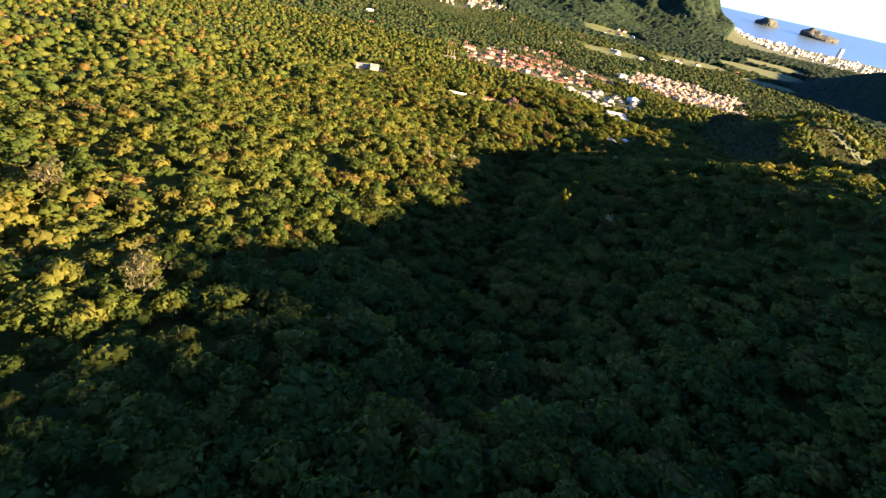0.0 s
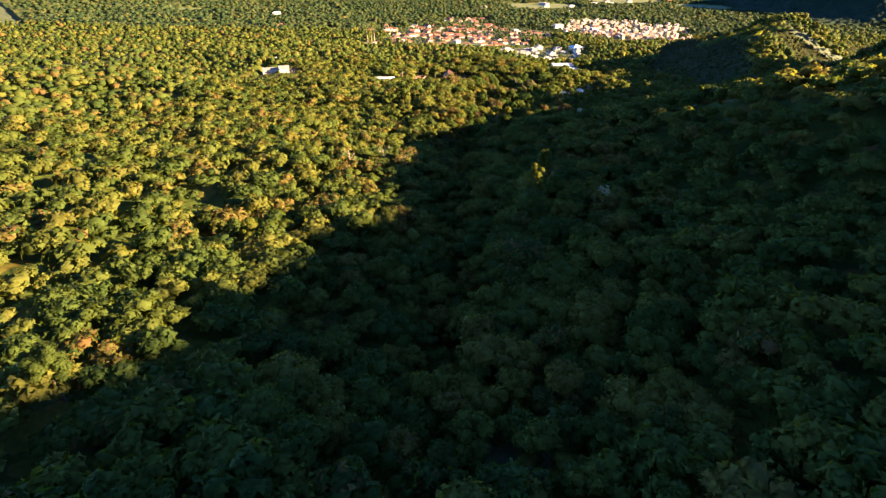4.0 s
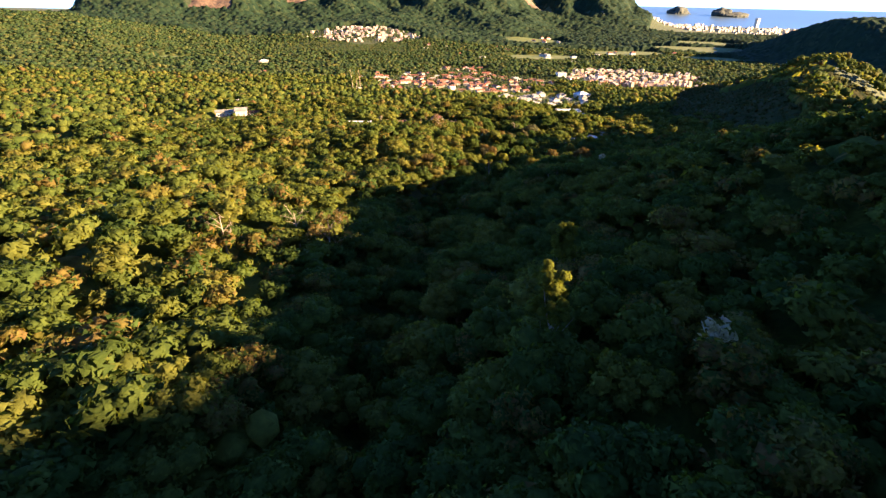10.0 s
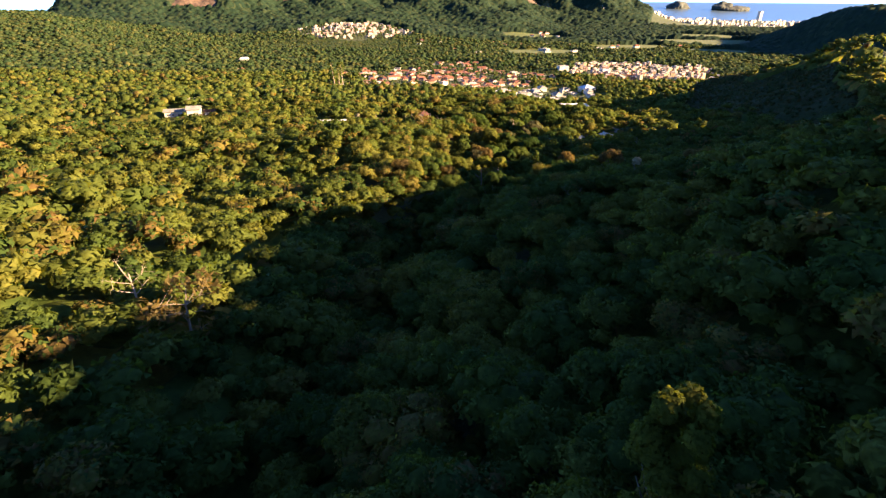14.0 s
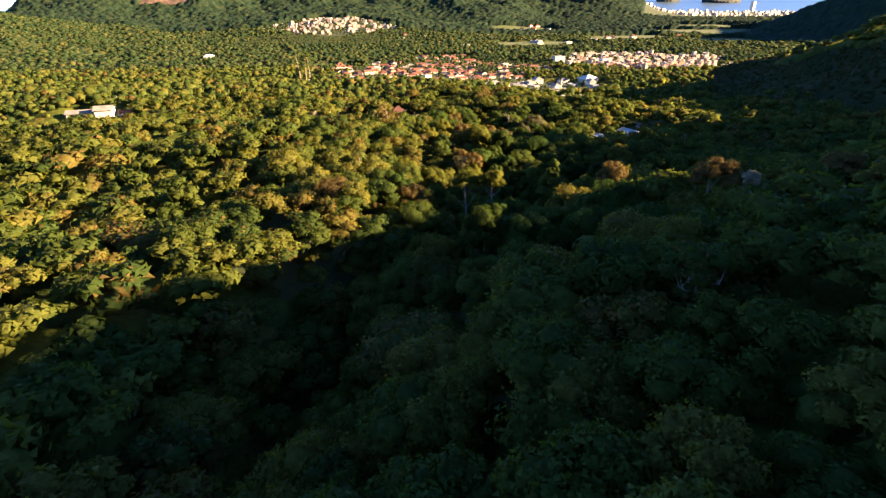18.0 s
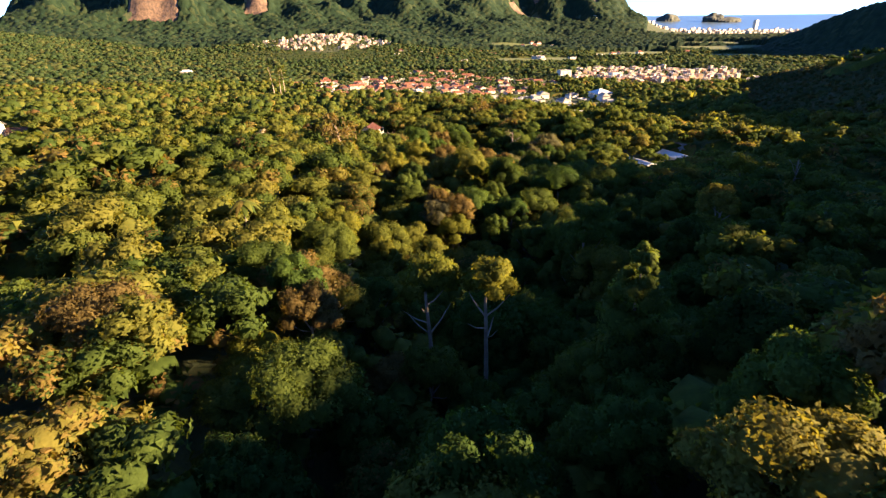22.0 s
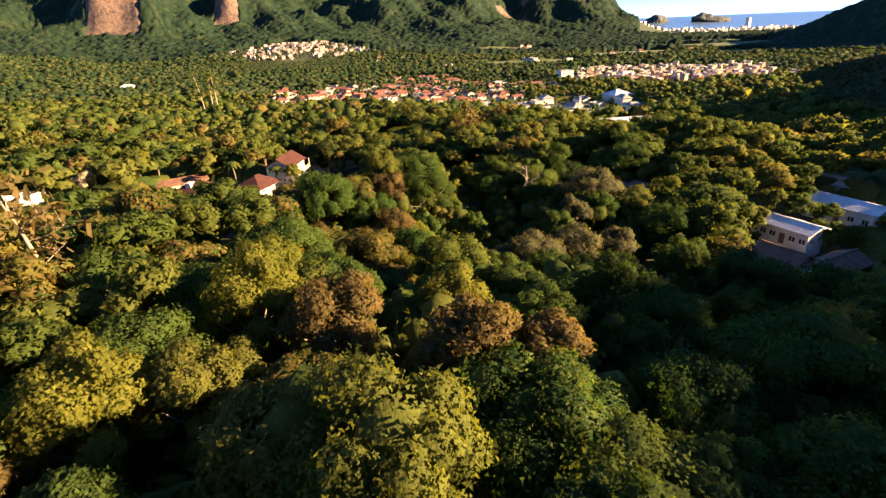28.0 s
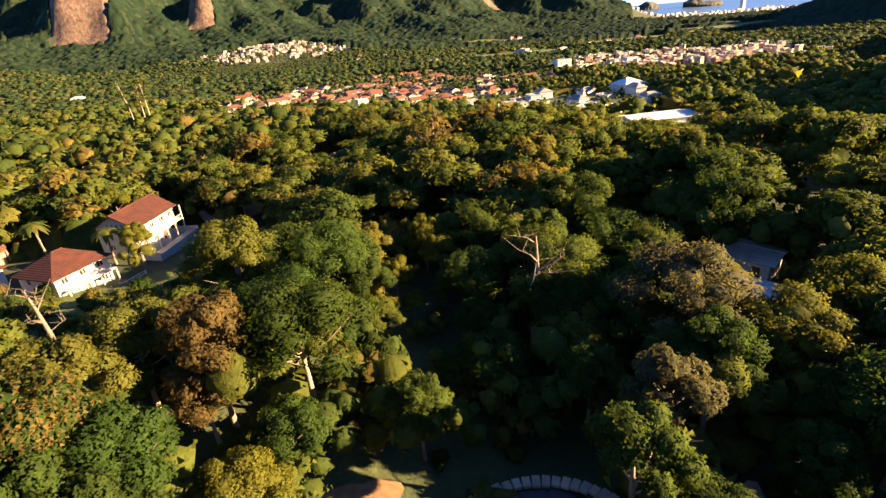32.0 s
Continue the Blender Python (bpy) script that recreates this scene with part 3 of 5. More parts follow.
ok = ~open_ground(x, y) & (np.abs(x - 0.2 * y) < 52)
woods("undergrowth", SAPLING, x[ok], y[ok], 1.2, "dark-green bushes and saplings under the trees", 0.68, (0.6, 1.0))
x, y = scatter(wood_rng, -700, 800, 0, 1000, 8.0)
side = off_path(x, y)
ok = ~open_ground(x, y) & in_view(x, y) & ((side >= 91) | (y > 700)) & (y < 960) & ((x > 0.2 * y - 420) & (x < 0.2 * y + 420)) & ~on_hill(x, y)
back = ok & ((y > 680) | (side > 230))
woods("distant_forest", REMOTE, x[back], y[back], 6.0, "olive-green forest crowns towards the valley", 1.0, (0.6, 1.0))
ok &= ~back
woods("distant_forest", MIDDLE, x[ok], y[ok], 6.5, "sunlit olive-green forest crowns beyond the ravine", 0.86, (0.62, 1.0))
x, y = scatter(wood_rng, -330, 400, -230, 12, 12.0)
woods("forest_canopy", FAR, x, y, 4.0, "dense green crowns on the slope behind the ravine")
x, y = scatter(wood_rng, -620, 760, 10, 700, 12.0)
ok = ~in_view(x, y)
woods("forest_canopy", FAR, x[ok], y[ok], 4.0, "dense green crowns on the outer slopes of the ravine")


def canopy(name, u, v, gap, tall, label, leaves, keep, base=4.5):
    """Distant woods as one leafy sheet of touching domes, a crown to each cell of a jittered grid. u, v: the net's x and y."""
    rows, cols = u.shape
    x = u + wood_rng.uniform(-0.3, 0.3, u.shape) * np.gradient(u, axis=1)
    y = v + wood_rng.uniform(-0.3, 0.3, v.shape) * np.gradient(v, axis=0)
    dice = wood_rng.uniform(0, 1, (5, 389, 397))
    i0, j0 = np.floor(x / gap).astype(int), np.floor(y / gap).astype(int)
    top, tint = np.zeros(x.shape), np.full(x.shape, 0.5)
    for di in (-1, 0, 1):
        for dj in (-1, 0, 1):
            i, j = i0 + di, j0 + dj
            p = dice[:, i % 389, j % 397]
            far = np.hypot(x - (i + 0.15 + 0.7 * p[0]) * gap, y - (j + 0.15 + 0.7 * p[1]) * gap)
            reach = gap * (0.5 + 0.38 * p[2])
            dome = tall * (0.55 + 0.55 * p[3] * p[3] + 0.2 * p[2]) * np.sqrt(np.clip(1 - (far / reach) ** 2, 0, 1))
            tint = np.where(dome > top, p[4], tint)
            top = np.maximum(top, dome)
    clump, small = np.zeros(x.shape), gap / 3.4
    i0, j0 = np.floor(x / small).astype(int), np.floor(y / small).astype(int)
    for di in (-1, 0, 1):
        for dj in (-1, 0, 1):
            i, j = i0 + di, j0 + dj
            p = dice[:, i % 389, j % 397]
            far = np.hypot(x - (i + 0.1 + 0.8 * p[0]) * small, y - (j + 0.1 + 0.8 * p[1]) * small)
            clump = np.maximum(clump, (0.7 + 0.6 * p[2]) * np.sqrt(np.clip(1 - (far / (small * (0.55 + 0.35 * p[3]))) ** 2, 0, 1)))
    low = np.clip(sum(bell(x, y, *row) for row in LOW), 0, 1)
    z = land(x, y) + (base + top + small * 0.42 * clump + wood_rng.uniform(-0.12, 0.12, x.shape) * small) * (1 - 0.72 * low)
    n = np.arange(rows * cols).reshape(rows, cols)
    inside_net = keep(x, y)
    inside_net[0] = inside_net[-1] = False
    z = np.where(inside_net, z, land(x, y) - 0.6)
    live = inside_net[:-1, :-1] | inside_net[1:, :-1] | inside_net[:-1, 1:] | inside_net[1:, 1:]
    q = np.stack([n[:-1, :-1], n[:-1, 1:], n[1:, 1:], n[1:, :-1]], -1)[live]
    tris = np.concatenate([q[:, [0, 1, 2]], q[:, [0, 2, 3]]])
    used = np.unique(tris)
    fresh = np.zeros(rows * cols, int)
    fresh[used] = np.arange(len(used))
    spots = np.stack([x, y, z], -1).reshape(-1, 3)[used]
    ob = new(name, tri_mesh(name, spots, fresh[tris], 0.05 + 0.9 * tint.ravel()[used], leaves))
    return tagged(ob, label, "trees", kind="stuff")


def fan(x0, y0, low, high, step, depths):
    """A net that widens with distance from (x0, y0)."""
    slope, depth = np.meshgrid(np.arange(low, high, step), np.array(depths))
    return x0 + slope * depth, y0 + depth


x, y = scatter(wood_rng, -900, 1500, 952, 1600, 8.2)
ok = ~open_ground(x, y) & in_view(x, y) & ((x < 820) | (y < 1080)) & (wood_rng.uniform(0, 1, x.shape) < 0.9) & (x > 75 - 0.98 * (y - 300)) & (x < 75 + 1.2 * (y - 300))
woods("far_forest", REMOTE, x[ok], y[ok], 3.5, "green woods over the valley floor", 1.25, (0.36, 0.8), LEAVES_VALE_HAZY)
fu, fv = fan(75, 300, -1.0, 1.2, 0.0046, grown(640, 1295, 4.6, 1.0012, 6.0))
canopy("far_forest", fu, fv, 8.0, 3.6, "lower green woods over the valley floor", LEAVES_VALE_HAZY, lambda x, y: ~open_ground(x, y) & (y > 952) & ((x < 815) | (y < 1075)), 2.2)
du, dv = np.meshgrid(np.arange(810, 1500, 4.6), np.arange(1070, 1610, 4.6))
canopy("far_forest", du, dv, 9.0, 7.0, "dark woods on the steep rounded hill", LEAVES_HILL_HAZY, lambda x, y: ~open_ground(x, y))
fu, fv = fan(75, 300, -0.95, 1.05, 0.0029, grown(1285, 2600, 4.5, 1.0012, 6.5))
canopy("mountain_forest", fu, fv, 11.0, 10.0, "green woods on the mountain slopes", LEAVES_HILL_HAZY, lambda x, y: ~open_ground(x, y) & ((x - 74 < 0.47 * (y - 370)) | (y < 2250)))
near_u, near_v = np.meshgrid(np.arange(-480, 420, 2.8), np.arange(14, 968, 2.8))
canopy("understorey", near_u, near_v, 6.0, 3.4, "lower green trees filling the gaps of the canopy", LEAVES,
       lambda x, y: ~open_ground(x, y) & in_view(x, y) & (np.abs(x - 0.2 * y) < 416) & ~on_hill(x, y) & ((off_path(x, y) > np.where(y > 370, 66, 12)) | (y > 690)), 2.2)
x, y = scatter(wood_rng, 270, 700, 430, 860, 3.6)
ok = on_hill(x, y) & ~open_ground(x, y)
woods("hill_scrub", BUSH, x[ok], y[ok], 0.2, "green bushes and small trees on the steep hill", 0.9, (0.6, 1.2), LEAVES_SCRUB)
hill_u, hill_v = np.meshgrid(np.arange(280, 700, 2.2), np.arange(436, 860, 2.2))
canopy("hill_scrub", hill_u, hill_v, 5.0, 1.4, "low dry scrub and grass on the steep hill", LEAVES_SCRUB, lambda x, y: on_hill(x, y) & ~open_ground(x, y), 0.4)
x, y = scatter(wood_rng, -950, 950, 150, 960, 8.4)
ok = ~open_ground(x, y) & in_view(x, y) & (np.abs(x - 0.2 * y) > 413) & ~on_hill(x, y)
woods("side_forest", REMOTE, x[ok], y[ok], 4.5, "green woods on the slopes beside the valley", 1.0, (0.6, 1.0))

KINDS = [tree_kind("tree", 100 + k, r, t, s, 24, 1, 620, 0.23, mat, bark, d) for k, (r, t, s, mat, bark, d) in enumerate([
    (4.8, 6.2, 6.0, LEAVES_PARK, BARK, 0), (5.6, 6.0, 6.5, LEAVES, PALE_BARK, 0), (4.0, 7.2, 5.5, LEAVES_PARK, BARK, 0.4),
    (6.6, 6.4, 6.5, LEAVES_PARK, BARK, 0), (4.4, 8.0, 6.2, LEAVES_DARK, BARK, 0.5), (5.0, 6.0, 5.6, LEAVES_DARK, BARK, 0), (5.2, 6.4, 6.0, LEAVES_YELLOW, BARK, 0), (5.0, 5.6, 6.4, LEAVES_RUST, PALE_BARK, 0), (4.6, 6.6, 6.2, LEAVES, BARK, 0.2)])]
WORDS = ["broad green rainforest tree with a rounded crown", "spreading green tree with a pale trunk", "narrow green tree with hanging leaf sprays",
         "wide-crowned green rainforest tree", "tall dark-green tree with drooping foliage", "dark-green leafy tree with a domed crown", "yellow-green tree in fresh leaf", "rust-tinged tree with pale limbs", "olive-green tree with a ragged crown"]
first = [True] * len(KINDS)
for n, (tx, ty) in enumerate(zip(single_x, single_y)):
    # The light is put into the leaf kinds: lighter on the sunlit left, darker right.
    k = int(wood_rng.choice([0, 1, 1, 1, 8, 8, 6, 6, 2, 7, 8, 3] if tx < 0.2 * ty - 4 else [0, 0, 0, 2, 3, 3, 4, 5, 5, 1], 1)[0])
    low = min(1.0, float(sum(bell(tx, ty, *row) for row in LOW)))
    s = wood_rng.uniform(0.8, 1.18) * (1 - 0.6 * low)
    m = Matrix.Translation((tx, ty, height(tx, ty) - 0.2)) @ Matrix.Rotation(wood_rng.uniform(0, 6.28), 4, "Z") @ Matrix.Diagonal((s, s, s * wood_rng.uniform(0.8, 1.12), 1))
    ob = KINDS[k] if first[k] else copy_thing(KINDS[k], Matrix())
    first[k] = False
    ob.matrix_basis = m
    tagged(ob, WORDS[k], "tree", "rainforest trees")


# ---- building blocks ----
def part(name, me, parent, label="", m=None):
    ob = new(name, me)
    ob.parent = parent
    if m is not None:
        ob.matrix_basis = m
    return tagged(ob, label) if label else ob


def thing(name, label, category, group="", kind=""):
    return tagged(new(name), label, category, group, kind)


def box_mesh(name, boxes, material):
    """Boxes given by two corners, in one mesh."""
    verts, faces = [], []
    for x0, y0, z0, x1, y1, z1 in boxes:
        n = len(verts)
        verts += [(x0, y0, z0), (x1, y0, z0), (x1, y1, z0), (x0, y1, z0), (x0, y0, z1), (x1, y0, z1), (x1, y1, z1), (x0, y1, z1)]
        faces += [tuple(n + i for i in f) for f in ((3, 2, 1, 0), (4, 5, 6, 7), (0, 1, 5, 4), (1, 2, 6, 5), (2, 3, 7, 6), (3, 0, 4, 7))]
    return mesh_of(name, verts, faces, material)


def wall_mesh(name, w, d, h, material, gable=0.0):
    """Four outer walls with a plinth; with a gable the two short sides rise to a point."""
    x, y = w / 2, d / 2
    v = [(-x, -y, -3.0), (x, -y, -3.0), (x, y, -3.0), (-x, y, -3.0), (-x, -y, h), (x, -y, h), (x, y, h), (-x, y, h)]
    f = [(0, 1, 5, 4), (1, 2, 6, 5), (2, 3, 7, 6), (3, 0, 4, 7), (4, 5, 6, 7), (3, 2, 1, 0)]
    if gable:
        v += [(-x, 0, h + gable), (x, 0, h + gable)]
        f = [(0, 1, 5, 4), (2, 3, 7, 6), (1, 2, 6, 9, 5), (3, 0, 4, 8, 7), (4, 5, 9, 8), (6, 7, 8, 9), (3, 2, 1, 0)]
    return mesh_of(name, v, f, material)


def roof_mesh(name, w, d, h, rise, hip, material, over=0.6, courses=9, thick=0.16):
    """A pitched roof of stepped tile courses, from the eaves at height h to the ridge; hip: how far the ridge stops short of each end."""
    X, Y = w / 2 + over, d / 2 + over
    drop = rise * over / (d / 2)
    steps = [(0.0, 0.07)]
    for c in range(1, courses):
        steps += [(c / courses, 0.0), (c / courses, 0.07)]
    steps.append((0.985 if hip else 1.0, 0.0))
    level = lambda u: h - drop + (rise + drop) * u
    if not hip:
        half = [(-Y * (1 - u), level(u) + lift) for u, lift in steps]
        line = half + [(-y, z) for y, z in half[-2::-1]] + [(Y, level(0) - thick), (0, level(1) - thick), (-Y, level(0) - thick)]
        n = len(line)
        verts = [(-X, y, z) for y, z in line] + [(X, y, z) for y, z in line]
        faces = [(i, n + i, n + (i + 1) % n, (i + 1) % n) for i in range(n)]
        return mesh_of(name, verts, faces + [tuple(range(n)), tuple(range(2 * n - 1, n - 1, -1))], material)
    verts, faces = [], []
    for u, lift in [(0.0, -thick)] + steps:
        hx, hy, z = X - (hip + over) * u, Y * (1 - u), level(u) + lift
        verts += [(-hx, -hy, z), (hx, -hy, z), (hx, hy, z), (-hx, hy, z)]
    for n in range(0, len(verts) - 4, 4):
        faces += [(n + i, n + (i + 1) % 4, n + 4 + (i + 1) % 4, n + 4 + i) for i in range(4)]
    n = len(verts)
    return mesh_of(name, verts, faces + [(3, 2, 1, 0), (n - 4, n - 3, n - 2, n - 1)], material)


def ridge_mesh(w, h, rise, hip, material, over=0.6):
    hx = w / 2 + (over if not hip else 0) - hip + 0.1
    return box_mesh("ridge", [(-hx, -0.17, h + rise - 0.08, hx, 0.17, h + rise + 0.13)], material)


def window_meshes(w, h):
    """A frame standing a little proud of the wall, facing -y, and its two panes."""
    t = 0.1
    fr = box_mesh("window_frame", [(-w / 2, -0.06, 0, -w / 2 + t, 0.04, h), (w / 2 - t, -0.06, 0, w / 2, 0.04, h), (-w / 2 + t, -0.06, 0, w / 2 - t, 0.04, t),
                                   (-w / 2 + t, -0.06, h - t, w / 2 - t, 0.04, h), (-t / 2, -0.05, t, t / 2, 0.04, h - t), (-w / 2 - 0.08, -0.14, -0.1, w / 2 + 0.08, 0.04, -0.004)], PLASTER)
    gl = box_mesh("pane", [(-w / 2 + t, -0.03, t, -t / 2, 0.02, h - t), (t / 2, -0.03, t, w / 2 - t, 0.02, h - t)], GLASS_DARK)
    return fr, gl


WINDOWS = {size: window_meshes(*size) for size in ((1.3, 1.2), (1.0, 1.1), (2.2, 1.3), (0.7, 0.9))}
FAR_WINDOW = box_mesh("window", [(-0.7, -0.05, 0, 0.7, 0.03, 1.3)], GLASS_DARK)
DOOR = box_mesh("door", [(-0.5, -0.06, 0, 0.5, 0.04, 2.1)], WOOD)


def window_on(parent, x, y, z, turn, size=(1.3, 1.2)):
    fr, gl = WINDOWS[size]
    w = part("window", fr, parent, m=pose(x, y, z, 0, 0, turn))
    part("pane", gl, w)
    return w


def hipped_house(name, w, d, h, rise, hip, wall, tile, storeys):
    """A plain town house, built once and copied."""
    ob = new(name)
    part("wall", wall_mesh("wall", w, d, h, wall, 0 if hip else rise), ob)
    part("roof", roof_mesh("roof", w, d, h + (0 if hip else 0.12), rise, hip, tile, courses=4), ob)
    for s in range(storeys - 1, storeys):
        for side in (-1, 1):
            part("window", FAR_WINDOW, ob, m=pose(side * w * 0.27, -d / 2 - 0.01, 1.0 + 2.8 * s))
        part("window", FAR_WINDOW, ob, m=pose(w / 2 + 0.01, 0, 1.0 + 2.8 * s, 0, 0, 90))
    part("door", DOOR, ob, m=pose(0, -d / 2 - 0.01, 0))
    return ob


def flat_house(name, w, d, h, wall, top, storeys, tank=True):
    """A flat-roofed house with a parapet, and a water tank on the slab."""
    ob = new(name)
    part("wall", wall_mesh("wall", w, d, h, wall), ob)
    x, y = w / 2 + 0.15, d / 2 + 0.15
    part("roof", box_mesh("roof", [(-x, -y, h, x, y, h + 0.15), (-x, -y, h + 0.15, -x + 0.2, y, h + 0.8), (x - 0.2, -y, h + 0.15, x, y, h + 0.8),
                                   (-x + 0.2, -y, h + 0.15, x - 0.2, -y + 0.2, h + 0.8)], top), ob)
    for s in range(storeys - 1, storeys):
        for side in (-1, 1):
            part("window", FAR_WINDOW, ob, m=pose(side * w * 0.25, -d / 2 - 0.01, 1.0 + 2.8 * s))
    part("window", FAR_WINDOW, ob, m=pose(w / 2 + 0.01, 0, h - 1.9, 0, 0, 90))
    if tank:
        bm = bmesh.new()
        bmesh.ops.create_cone(bm, cap_ends=True, segments=10, radius1=0.75, radius2=0.6, depth=1.2, matrix=Matrix.Translation((w * 0.2, d * 0.2, h + 0.75)))
        me = bpy.data.meshes.new("water_tank")
        bm.to_mesh(me), bm.free()
        me.materials.append(SHEET)
        part("water_tank", me, ob)
    return ob


town_rng = np.random.default_rng(11)


HOUSES = []


def spread(protos, spots, label_of, group, category="house", scale=(0.6, 0.95), flat=1.0):
    used = [False] * len(protos)
    for px, py, turn in spots:
        k = int(town_rng.integers(len(protos)))
        s = town_rng.uniform(*scale, 3) * [1, 1, flat]
        HOUSES.append((px, py))
        m = Matrix.Translation((px, py, height(px, py))) @ Matrix.Rotation(radians(turn), 4, "Z") @ Matrix.Diagonal((s[0], s[1], s[2], 1))
        ob = copy_thing(protos[k], Matrix()) if used[k] else protos[k]
        used[k] = True
        ob.matrix_basis = m
        tagged(ob, label_of[k], category, group)
    for k, u in enumerate(used):
        if not u:
            protos[k].matrix_basis = Matrix.Translation((spots[0][0] + 9 * k, spots[0][1] + 14, height(spots[0][0] + 9 * k, spots[0][1] + 14)))
            tagged(protos[k], label_of[k], category, group)


def ellipse_spots(cx, cy, rx, ry, gap, most, turn, wobble):
    x, y = scatter(town_rng, cx - 1.15 * rx, cx + 1.15 * rx, cy - 1.15 * ry, cy + 1.15 * ry, gap)
    ok = ((x - cx) / rx) ** 2 + ((y - cy) / ry) ** 2 < town_rng.uniform(0.55, 1.25, x.shape) + 0.25 * np.sin(x / 31.0 + cy) * np.sin(y / 23.0)
    x, y = x[ok], y[ok]
    pick = town_rng.permutation(len(x))[:most]
    return [(x[i], y[i], turn + town_rng.uniform(-wobble, wobble) + (90 if town_rng.uniform() > 0.6 else 0)) for i in pick]


RED = [hipped_house("house", 11, 9, 5.6, 2.3, 3.5, TOWN_PLASTER, TILE, 2), hipped_house("house", 12, 8, 3.2, 2.2, 0, TOWN_PLASTER, TILE, 1),
       hipped_house("house", 10, 10, 5.8, 2.4, 4.2, OCHRE, TILE, 2), hipped_house("house", 13, 8, 3.4, 2.0, 0, TOWN_PLASTER, TILE_DARK, 1),
       flat_house("house", 11, 9, 5.8, TOWN_PLASTER, CONCRETE, 2), hipped_house("house", 14, 9, 6.0, 2.4, 0, TOWN_PLASTER, TILE, 2)]
red_spots = [spot for row, most in zip(TOWNS[:7], (62, 58, 60, 16, 7, 4, 4)) for spot in ellipse_spots(*row, 13.5, most, 14, 25)]
spread(RED, red_spots,
       ["white two-storey house under a hipped red tile roof", "low white house with a red gabled roof", "ochre two-storey house with a hipped red roof",
        "long white house under an old brown tile roof", "white flat-roofed two-storey house", "large white house with a red gabled tile roof"], "town houses among trees", flat=0.78)
VALE = [flat_house("house", 14, 10, 6.2, PLASTER, CONCRETE, 2), flat_house("house", 12, 9, 3.6, CONCRETE, FIBRE, 1), hipped_house("house", 13, 10, 5.6, 2.4, 3.5, PLASTER, FIBRE, 2)]
spread(VALE, ellipse_spots(205, 800, 60, 68, 15, 30, 15, 15),
       ["modern white flat-roofed house", "low grey house with a fibre-sheet roof", "white house under a grey hipped roof"], "valley houses in the shade")
SLUM = [flat_house("tenement", 7, 7, 8.5, PINK, CONCRETE, 3, False), flat_house("tenement", 8, 7, 6.0, TOWN_PLASTER, FIBRE, 2, False), flat_house("tenement", 7, 8, 9.0, BRICKY, CONCRETE, 3),
        flat_house("tenement", 8, 8, 11.5, OCHRE, CONCRETE, 4), flat_house("tenement", 9, 7, 6.0, OCHRE, FIBRE, 2, False), hipped_house("tenement", 8, 8, 6.0, 1.5, 0, BRICKY, FIBRE, 2)]
SLUM_WORDS = ["narrow pink plastered block with a flat roof", "white plastered block with a grey roof", "raw brick block with a concrete slab",
              "tall ochre block of small flats", "ochre block with a grey sheet roof", "brick house under a grey gabled roof"]
spread(SLUM, ellipse_spots(410, 1035, 116, 122, 8.5, 330, 22, 25), SLUM_WORDS, "crowded hillside blocks by the golf course", scale=(0.5, 0.9), flat=0.8)
HILL = [flat_house("hillside_house", 8, 8, 8.5, TOWN_PLASTER, CONCRETE, 3), flat_house("hillside_house", 8, 7, 6.0, TOWN_PLASTER, FIBRE, 2), flat_house("hillside_house", 7, 8, 9.0, PINK, CONCRETE, 3)]
spread(HILL, ellipse_spots(-95, 1590, 146, 94, 11, 165, 5, 20), ["white block with a concrete slab roof", "white plastered block with a grey roof", "pale pink block with a flat roof"],
       "white hillside blocks at the mountain foot", scale=(0.65, 1.05), flat=0.75)
LONE = [hipped_house("house", 12, 9, 5.6, 2.3, 3.5, PLASTER, TILE, 2), flat_house("house", 13, 9, 5.8, PLASTER, CONCRETE, 2)]
spread(LONE, ellipse_spots(330, 1640, 420, 330, 44, 70, 0, 40) + ellipse_spots(870, 2385, 80, 40, 18, 22, 0, 40), ["white house with a red hipped roof among trees", "white flat-roofed house among trees"], "scattered valley houses", scale=(0.8, 1.2))
FLATS = [flat_house("apartment_block", 22, 14, 15, TOWN_PLASTER, TOWN_PLASTER, 2, False), flat_house("apartment_block", 26, 14, 22, TOWN_PLASTER, TOWN_PLASTER, 3, False), flat_house("apartment_block", 18, 14, 11, TOWN_PLASTER, SHEET, 2, False)]
coast = []
for n in range(230):
    a, d = radians(25.3 + 14.2 * town_rng.uniform()), town_rng.uniform(2480, 3080)
    coast.append((74 + d * math.sin(a), 370 + d * math.cos(a), 22 + town_rng.uniform(-8, 8)))
spread(FLATS, coast, ["white apartment block by the sea", "tall white apartment block by the sea", "low white block by the sea"], "apartment blocks along the coast", "apartment block", (0.4, 0.7))
tower_block = flat_house("apartment_tower", 18, 16, 46, PLASTER, CONCRETE, 16, False)
tower_block.matrix_basis = pose(1890, 3010, height(1890, 3010), 0, 0, 20)
tagged(tower_block, "tall white apartment tower standing over the coast", "tower block")
five = flat_house("apartment_block", 19, 14, 14, PLASTER, CONCRETE, 4)
five.matrix_basis = pose(285, 1031, height(285, 1031), 0, 0, 10) @ Matrix.Diagonal((0.8, 0.8, 0.72, 1))
tagged(five, "white four-storey block at the edge of the town", "apartment block")
five = copy_thing(five, pose(345, 1010, height(345, 1010), 0, 0, 14) @ Matrix.Diagonal((0.75, 0.8, 0.72, 1)))
tagged(five, "pale four-storey block beside the crowded quarter", "apartment block")


